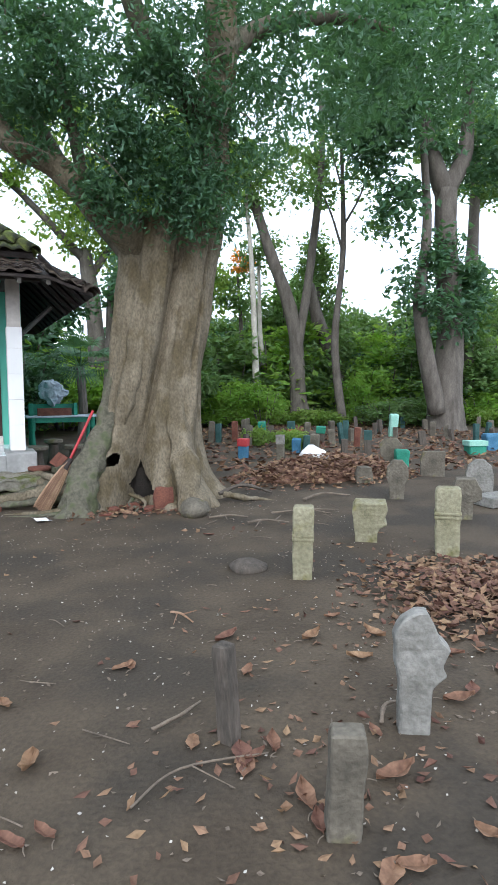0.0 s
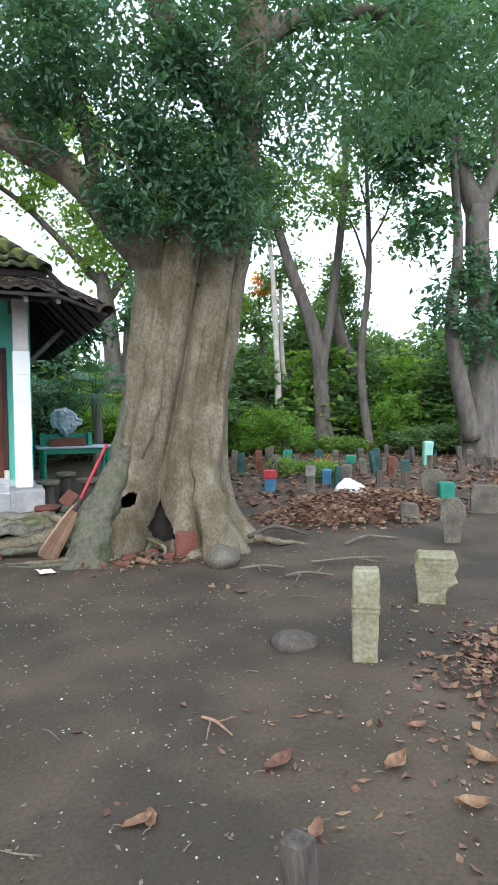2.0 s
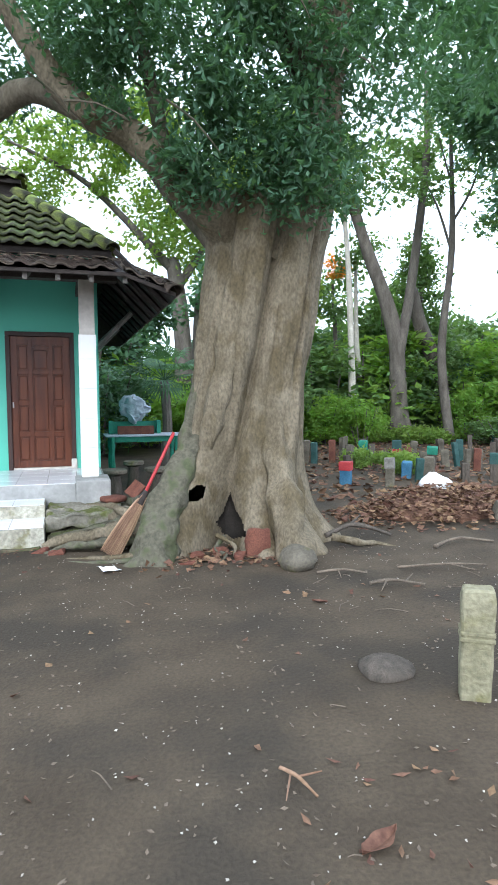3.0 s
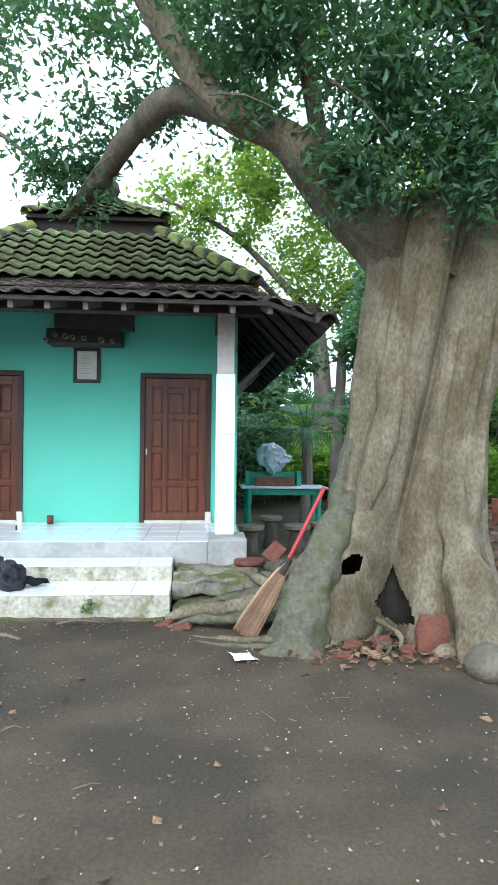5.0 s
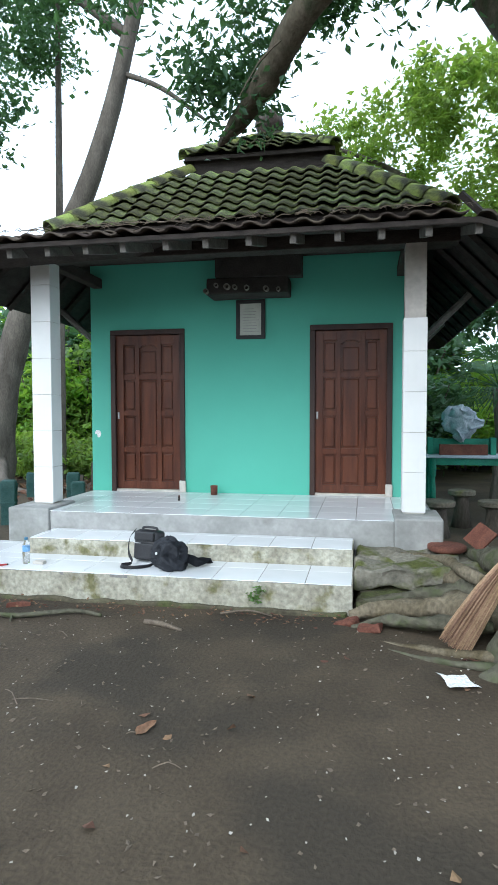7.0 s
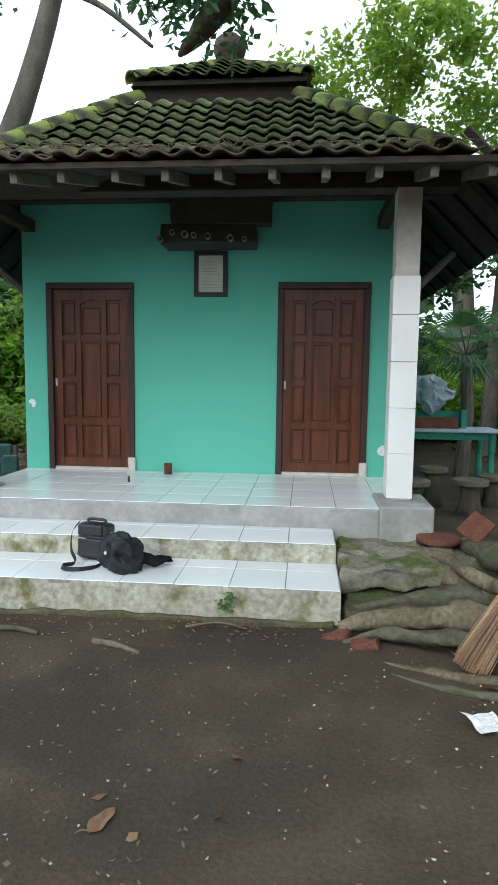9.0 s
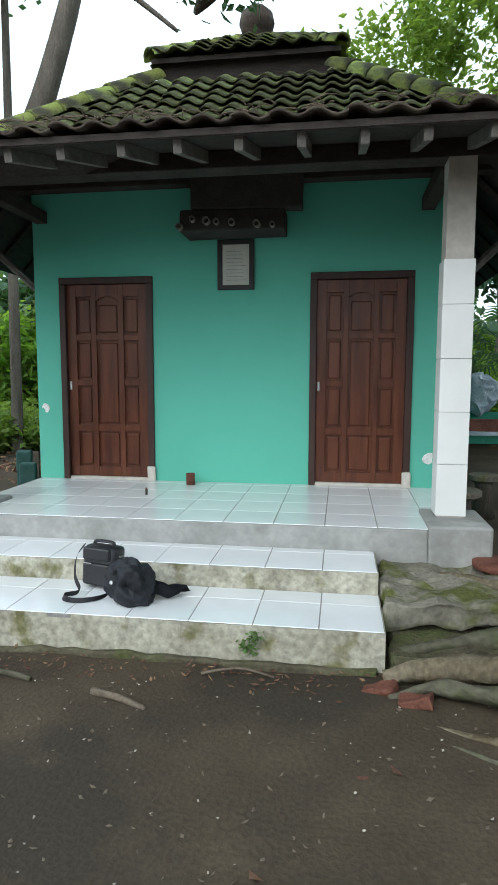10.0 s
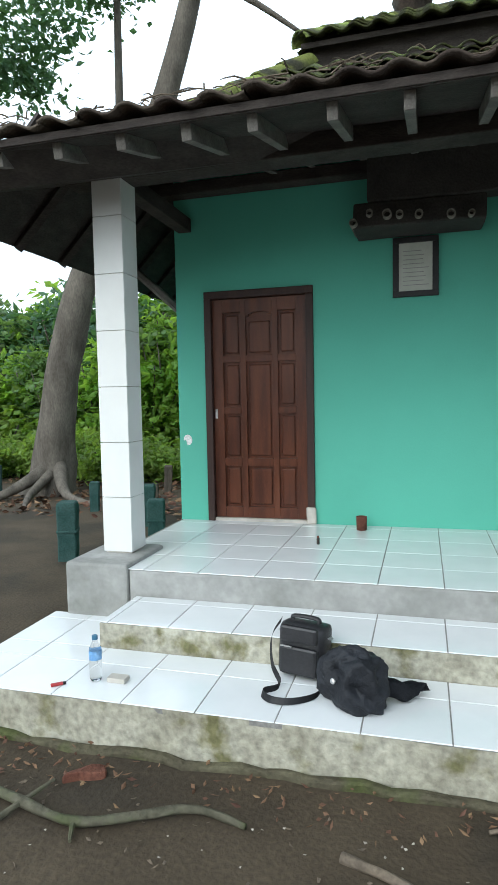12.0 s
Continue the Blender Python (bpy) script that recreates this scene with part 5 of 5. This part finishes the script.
bmesh.ops.solidify(strap, geom=list(strap.faces), thickness=0.004)
part("strap", strap, M_LEATHER, bag, "black webbing strap")
cap_thing = thing("black_cap", "crumpled black cloth cap with a bent peak on the step", "cap", (-0.74, 9.12, P1))
CAP = Vector((-0.75, 9.12, P1 + 0.11))
b = bmesh.new()
bmesh.ops.create_uvsphere(b, u_segments=72, v_segments=44, radius=1, matrix=Matrix.LocRotScale(CAP, Euler((0.5, 0.1, -0.3)), (0.17, 0.15, 0.17)))
for v in b.verts:
    fold = abs(noise.noise(v.co * 8 + Vector((3, 1, 0)))) + 0.5 * abs(noise.noise(v.co * 19))
    v.co += noise.noise_vector(v.co * 5) * 0.04 + (v.co - CAP) * (0.1 - 0.42 * fold)
    v.co.z = max(v.co.z, P1 + 0.004)
part("crown", b, M_CLOTH, cap_thing, smooth=True)
b = bmesh.new()
rows = []
for i in range(13):
    t = i / 12
    w = 0.075 * (1 - 0.35 * t) * (1 + 0.12 * math.sin(11 * t))
    rows.append([b.verts.new((-0.64 + 0.21 * t + 0.03 * s * t, 9.16 + 0.09 * t + w * s, P1 + 0.02 + 0.1 * (1 - t) * (1 - 0.7 * s * s) + 0.04 * (1 - s * s) * t + 0.014 * math.sin(6 * s + 7 * t))) for s in (-1, -0.7, -0.4, -0.1, 0.2, 0.5, 0.8, 1)])
for p, q in zip(rows, rows[1:]):
    for j in range(7):
        b.faces.new((p[j], p[j + 1], q[j + 1], q[j]))
bmesh.ops.solidify(b, geom=list(b.faces), thickness=0.006)
part("peak", b, M_CLOTH, cap_thing, smooth=True)
part("badge", lathe([(0.014, 0), (0.011, 0.006), (0.002, 0.008)], 12), M_STEEL, cap_thing, "small round metal stud").matrix_basis = pose(-0.83, 9.0, P1 + 0.155, 70, 0, -20)
bottle = thing("water_bottle", "clear plastic water bottle with a blue cap and label", "bottle", (-2.06, 9.06, P1))
bx = (-2.06, 9.06, P1 + 0.003)
part("shell", lathe([(0.026, 0), (0.032, 0.01), (0.032, 0.15), (0.03, 0.17), (0.012, 0.205), (0.012, 0.215)], 20, bx), M_GLASS, bottle, smooth=True)
part("label_band", lathe([(0.0325, 0.11), (0.0328, 0.112), (0.0328, 0.155), (0.0325, 0.157)], 20, bx), M_LABEL, bottle, "blue label band")
part("cap", lathe([(0.015, 0.212), (0.015, 0.232), (0.013, 0.234)], 14, bx), M_BLUE, bottle, "blue screw cap")
tagged(part("cardboard_packet", box(-1.99, -1.89, 9.04, 9.1, P1 + 0.003, P1 + 0.028, 0.003), M_PALE), "small crushed cardboard packet on the step", "packet")
lighter = thing("lighter", "red plastic lighter lying on the white tiles", "lighter", (-2.2, 8.95, P1))
o = part("body", box(-0.03, 0.03, -0.009, 0.009, 0, 0.014, 0.004), M_RED)
o.parent, o.matrix_basis = lighter, pose(-0.02, 0, 0.003, 0, 0, 40)
o = part("head", box(0.03, 0.045, -0.008, 0.008, 0, 0.014, 0.003), M_BLACK)
o.parent, o.matrix_basis = lighter, pose(-0.02, 0, 0.003, 0, 0, 40)

# ---- table and stools beside the house ----
table = thing("green_table", "green wooden table with a pale top beside the house", "table", (2.3, 13.9, 0))
TZ2 = 0.92
part("tabletop", box(1.75, 3.25, 13.5, 14.3, TZ2 - 0.025, TZ2, 0.005), M_GCLOTH, table, "pale worn tabletop")
part("apron", box(1.85, 3.15, 13.58, 13.61, TZ2 - 0.13, TZ2 - 0.026), M_GREEN, table)
for x in (1.88, 3.1):
    for y in (13.6, 14.2):
        part("leg", lathe([(0.03, 0), (0.045, 0.1), (0.035, 0.14), (0.05, 0.35), (0.035, 0.6), (0.05, 0.64), (0.05, TZ2 - 0.026)], 10, (x, y, 0)), M_GREEN, table)
bench = thing("wooden_crate", "green wooden rack with clutter standing on the table", "rack", (2.3, 14.1, TZ2))
part("back", box(1.85, 2.85, 14.1, 14.14, TZ2, TZ2 + 0.24), M_GREEN, bench)
for x in (1.88, 2.8):
    part("post", box(x - 0.04, x + 0.04, 13.95, 14.09, TZ2, TZ2 + 0.26, 0.006), M_GREEN, bench)
part("board", box(2.0, 2.7, 13.85, 13.9, TZ2, TZ2 + 0.16, 0.004), M_BRICK, bench)
bundle = bmesh.new()
bmesh.ops.create_uvsphere(bundle, u_segments=60, v_segments=36, radius=1, matrix=Matrix.LocRotScale((2.35, 14.05, TZ2 + 0.48), None, (0.28, 0.2, 0.24)))
tagged(part("plastic_sheet", rough_up(rough_up(bundle, 0.13, 4), 0.07, 11), M_GCLOTH, smooth=True), "grey-blue plastic sheet bundled on the rack", "bundle")
for x, y, r, h in ((1.8, 12.2, 0.2, 0.45), (2.2, 12.95, 0.17, 0.5), (2.55, 12.5, 0.2, 0.42), (2.95, 13.0, 0.17, 0.4)):
    s = thing("stone_stool", "dark mushroom-shaped concrete stool", "stool", (x, y, 0), group="stone stools")
    part("stem", lathe([(r * 0.85, -0.02), (r * 0.65, h * 0.3), (r * 0.55, h * 0.7), (r * 0.7, h - 0.07)], 14, (x, y, 0)), M_DWOOD, s, smooth=True)
    part("seat", lathe([(r * 0.9, h - 0.08), (r * 1.08, h - 0.06), (r * 1.08, h - 0.01), (r, h)], 18, (x, y, 0)), M_GRAVE, s)


# ---- litter on the ground ----
def litter(name, label, material, spots, length, width, seed, lift=0.012, droop=0.0):
    me = leaf_mesh(name, spots, length, width, seed, droop, 0.35)
    me.materials.append(material)
    return tagged(new(name, me), label, "leaf litter", kind="stuff")


rng = np.random.default_rng(77)


def scatter(cx, cy, rx, ry, n, top=0.0):
    a = rng.normal(size=(n, 2)) * 0.45
    keep = a[(a ** 2).sum(1) < 1.2]
    return [(cx + u * rx, cy + v * ry, ground_height(cx + u * rx, cy + v * ry) + 0.012 + top * max(0, 1 - u * u - v * v) * rng.uniform(0.2, 1)) for u, v in keep]


litter("leaf_pile", "heap of dry brown leaves swept together", M_DRY, scatter(6.3, 9.3, 1.9, 1.0, 3000, 0.4), 0.1, 0.034, 1)
mound = bmesh.new()
bmesh.ops.create_uvsphere(mound, u_segments=28, v_segments=12, radius=1, matrix=Matrix.LocRotScale((6.3, 9.4, -0.02), None, (1.3, 0.65, 0.3)))
tagged(part("soil_mound", rough_up(mound, 0.08, 4), M_DRY, smooth=True), "heap of rotten leaves and soil", "heap")
litter("leaf_drift", "drift of dry curled leaves on the soil", M_DRY, scatter(4.3, 3.6, 1.1, 1.2, 1700, 0.1), 0.085, 0.028, 2)
litter("leaf_litter", "dry leaves scattered between the graves", M_DRY, [(x, y, ground_height(x, y) + 0.02) for x, y in zip(rng.uniform(4, 16, 5000), rng.uniform(9, 21, 5000)) if x + y > 15.5], 0.16, 0.05, 3)
litter("leaf_litter_side", "dry leaves under the tree beside the house", M_DRY, [(x, y, ground_height(x, y) + 0.02) for x, y in zip(rng.uniform(-9, -3.2, 900), rng.uniform(14.2, 18.5, 900))], 0.14, 0.05, 4)
litter("leaf_scatter", "few dry leaves scattered on bare soil", M_DRY, [(x, y, ground_height(x, y) + 0.012) for x, y in zip(rng.uniform(-1, 5, 120), rng.uniform(1.2, 8, 120))], 0.07, 0.022, 5)
litter("grave_litter", "small dry leaves and straw between the graves", M_DRY, scatter(1.9, 2.2, 1.1, 0.8, 160, 0.01) + scatter(3.0, 3.6, 1.2, 1.0, 90, 0.01), 0.06, 0.016, 16)
litter("foot_litter", "dry leaves and scraps round the tree foot", M_DRY, scatter(2.5, 7.9, 1.1, 0.5, 260, 0.03), 0.08, 0.028, 6)
litter("pale_scraps", "tiny pale petals and scraps strewn on the soil", M_BIT, [(x, y, ground_height(x, y) + 0.01) for x, y in zip(rng.uniform(-3, 5, 1700), rng.uniform(0.8, 8.6, 1700))], 0.016, 0.006, 7)
b = bmesh.new()
for k in range(70):
    x, y, a, ln = rng.uniform(-2.5, 5.2), rng.uniform(1.3, 8.6), rng.uniform(0, 3.14), rng.uniform(0.05, 0.28)
    z = ground_height(x, y) + 0.012
    p0 = Vector((x, y, z))
    p2 = p0 + Vector((math.cos(a), math.sin(a), 0)) * ln
    tube([p0, (p0 + p2) / 2 + Vector((rng.normal() * 0.02, rng.normal() * 0.02, 0.012)), p2], [0.004, 0.0035, 0.002], 4, 2, bm=b)
tagged(part("twig_litter", b, M_TWIG), "thin dry twigs strewn on the soil", "twigs", kind="stuff")


def big_leaf(x, y, size, turn, curl):
    """One large fallen leaf with a midrib fold and curled tips."""
    lf = thing("fallen_leaf", "large curled dry brown leaf on the soil", "leaf", (x, y, ground_height(x, y)), group="fallen leaves")
    b = bmesh.new()
    n = 8
    rows = []
    for i in range(n + 1):
        t = i / n
        w = 0.24 * math.sin(math.pi * t ** 0.8) ** 0.8 * (1 + 0.2 * math.sin(9 * t + x))
        zc = curl * (t - 0.45) ** 2 * 0.9 + 0.03
        rows.append([b.verts.new(((t - 0.5) * size, w * size * s, (zc + abs(s) * 0.12 * (1 + curl)) * size * 0.6 + 0.004)) for s in (-1, -0.5, 0, 0.5, 1)])
    for p, q in zip(rows, rows[1:]):
        for j in range(4):
            b.faces.new((p[j], p[j + 1], q[j + 1], q[j]))
    bmesh.ops.remove_doubles(b, verts=b.verts, dist=0.0005)
    bmesh.ops.solidify(b, geom=list(b.faces), thickness=0.0015)
    o = part("blade", b, M_DRYO)
    o.parent, o.matrix_basis = lf, pose(0, 0, 0.004, random.uniform(-8, 8), random.uniform(-8, 8), turn)
    b = tube([(-0.5 * size, 0, 0.01), (-0.62 * size, 0.02, 0.012), (-0.75 * size, 0.03, 0.006)], [0.003, 0.0025, 0.002], 5, 2)
    o = part("stalk", b, M_TWIG)
    o.parent, o.matrix_basis = lf, pose(0, 0, 0.004, 0, 0, turn)


random.seed(31)
SPOTS = ((1.62, 2.79), (1.7, 2.52), (1.8, 2.48), (1.76, 2.58), (1.86, 2.55), (1.84, 2.17), (1.92, 2.12), (2.25, 2.12), (1.93, 1.75), (2.02, 1.78), (0.8, 3.41), (0.83, 2.46), (0.76, 2.4), (0.9, 2.9), (1.42, 3.56), (2.2, 3.79), (2.93, 3.78), (2.78, 3.15), (3.01, 2.5),
         (3.08, 2.62), (2.36, 1.74), (1.83, 2.02), (1.46, 3.62), (2.06, 3.32), (3.46, 4.31), (3.1, 3.4), (3.3, 3.0), (3.6, 3.3), (3.4, 2.7), (2.62, 3.55), (2.35, 2.45), (4.0, 4.6), (0.7, 2.05), (-0.2, 6.92), (3.0, 6.3), (1.0, 2.0))
for x, y in SPOTS:
    big_leaf(x + random.uniform(-0.05, 0.05), y + random.uniform(-0.05, 0.05), random.uniform(0.1, 0.2), random.uniform(0, 360), random.uniform(-0.3, 1.2))


def stick(pts, r, label, material=M_TWIG, twigs=()):
    st = thing("fallen_branch", label, "branch", pts[0], group="fallen branches")
    part("branch", tube(pts, [r, r * 0.9, r * 0.6], 8, 6, 0.4, seed=pts[0][0]), material, st, smooth=True)
    for t in twigs:
        part("side_twig", tube(t, [r * 0.6, r * 0.3], 6, 2, 0.3), material, st)


stick([(-2.6, 8.5, 0.02), (-2.14, 8.42, 0.02), (-1.76, 8.34, 0.02), (-1.5, 8.44, 0.025), (-1.31, 8.52, 0.025), (-1.1, 8.49, 0.01)], 0.022, "mossy crooked fallen branch lying on wet soil", M_BARKM, ([(-1.76, 8.34, 0.02), (-1.72, 8.25, 0.01)], [(-2.08, 8.28, 0.01), (-1.96, 8.52, 0.05)]))
stick([(-0.72, 8.42, 0.01), (-0.56, 8.36, 0.02), (-0.4, 8.31, 0.0)], 0.02, "short pale broken branch on wet soil", M_TWIG)
stick([(1.2, 2.42, 0.01), (1.45, 2.56, 0.02), (1.85, 2.52, 0.01)], 0.006, "long thin dry stick on soil", M_TWIG, ([(1.5, 2.56, 0.02), (1.62, 2.36, 0.01)],))
stick([(1.42, 2.9, 0.02), (1.58, 2.95, 0.03), (1.72, 3.05, 0.02)], 0.01, "short dry bent stick on soil")
stick([(1.12, 3.05, 0.01), (1.2, 2.95, 0.015), (1.3, 2.84, 0.01)], 0.004, "thin pale straw on soil")
stick([(1.95, 4.3, 0.02), (1.99, 4.19, 0.04), (2.04, 4.08, 0.01)], 0.009, "pale torn husk lying on soil", M_BROOM, ([(1.97, 4.22, 0.03), (1.9, 4.08, 0.02)], [(2.0, 4.2, 0.03), (2.1, 4.18, 0.05)]))
stick([(3.6, 6.62, 0.02), (3.8, 6.56, 0.05), (4.05, 6.45, 0.02)], 0.016, "broken dry branch lying on soil", M_TWIG, ([(3.75, 6.58, 0.05), (3.6, 6.4, 0.02)], [(3.9, 6.52, 0.04), (4.05, 6.65, 0.06)]))
stick([(4.1, 7.0, 0.02), (4.6, 6.9, 0.04), (5.0, 6.85, 0.01)], 0.012, "long crooked dry branch lying on soil", M_TWIG, ([(4.6, 6.9, 0.04), (4.75, 6.7, 0.02)],))
stick([(3.3, 7.1, 0.01), (3.55, 7.05, 0.03), (3.75, 6.95, 0.01)], 0.012, "short dry branch by the tree foot", M_TWIG, ([(3.5, 7.06, 0.03), (3.45, 6.88, 0.01)],))
stick([(4.9, 7.6, 0.02), (5.3, 7.75, 0.05), (5.7, 7.65, 0.01)], 0.02, "dark dry branch lying before the leaf heap", M_TWIG)
stick([(3.9, 8.3, 0.05), (4.3, 8.35, 0.15), (4.7, 8.2, 0.03)], 0.03, "dark dead branch beside the trunk", M_DWOOD, ([(4.2, 8.33, 0.13), (4.5, 8.6, 0.2)],))
stick([(2.45, 2.5, 0.02), (2.55, 2.6, 0.04), (2.68, 2.62, 0.02)], 0.012, "short dark root stub beside a headstone")
stick([(-0.2, 8.67, 0.02), (0.0, 8.72, 0.04), (0.2, 8.69, 0.02)], 0.008, "thin dry twig beside the step")
tagged(part("plastic_bag", rough_up(lathe([(0.02, 0), (0.26, 0.02), (0.2, 0.12), (0.08, 0.22), (0.02, 0.24)], 18, (6.33, 9.75, 0.27)), 0.09, 6), M_WHITE, smooth=True), "crumpled white plastic bag on the leaf heap", "plastic bag")
fern = thing("step_fern", "small green fern growing from the step front", "fern", (0.05, 8.86, 0.13))
leaves("fronds", leaf_mesh("fronds", clumps([(0.05, 8.855, 0.13, 0.08, 0.02, 0.05, 9)], 14, 0.025, 91), 0.035, 0.01, 92), M_LEAFM, fern)
litter("crumbs", "small dark crumbs of earth and bark on the soil", M_TWIG, [(x, y, ground_height(x, y) + 0.008) for x, y in zip(rng.uniform(-3, 5, 2500), rng.uniform(0.8, 8.6, 2500))], 0.03, 0.008, 18)
litter("step_litter", "dead leaves and scraps along the foot of the step", M_DRY, [(x, y, ground_height(x, y) + 0.02) for x, y in zip(rng.uniform(-2.8, 0.8, 260), 8.7 + rng.normal(size=260) * 0.09)], 0.04, 0.008, 8)
b = bmesh.new()
for k in range(120):
    x = rng.uniform(-3.2, 1.8)
    p0 = Vector((x, EY + rng.uniform(-0.02, 0.45), EZ + 0.1 + rng.uniform(0, 0.02)))
    p0.z += (p0.y - EY) * 0.3
    p2 = p0 + Vector((rng.normal() * 0.14, rng.normal() * 0.05, rng.normal() * 0.02))
    tube([p0, (p0 + p2) / 2 + Vector((0, 0, 0.02)), p2], [0.005, 0.004, 0.002], 4, 2, bm=b)
tagged(part("roof_twigs", b, M_TWIG), "dry twigs and straw fallen on the eave tiles", "twigs", kind="stuff")
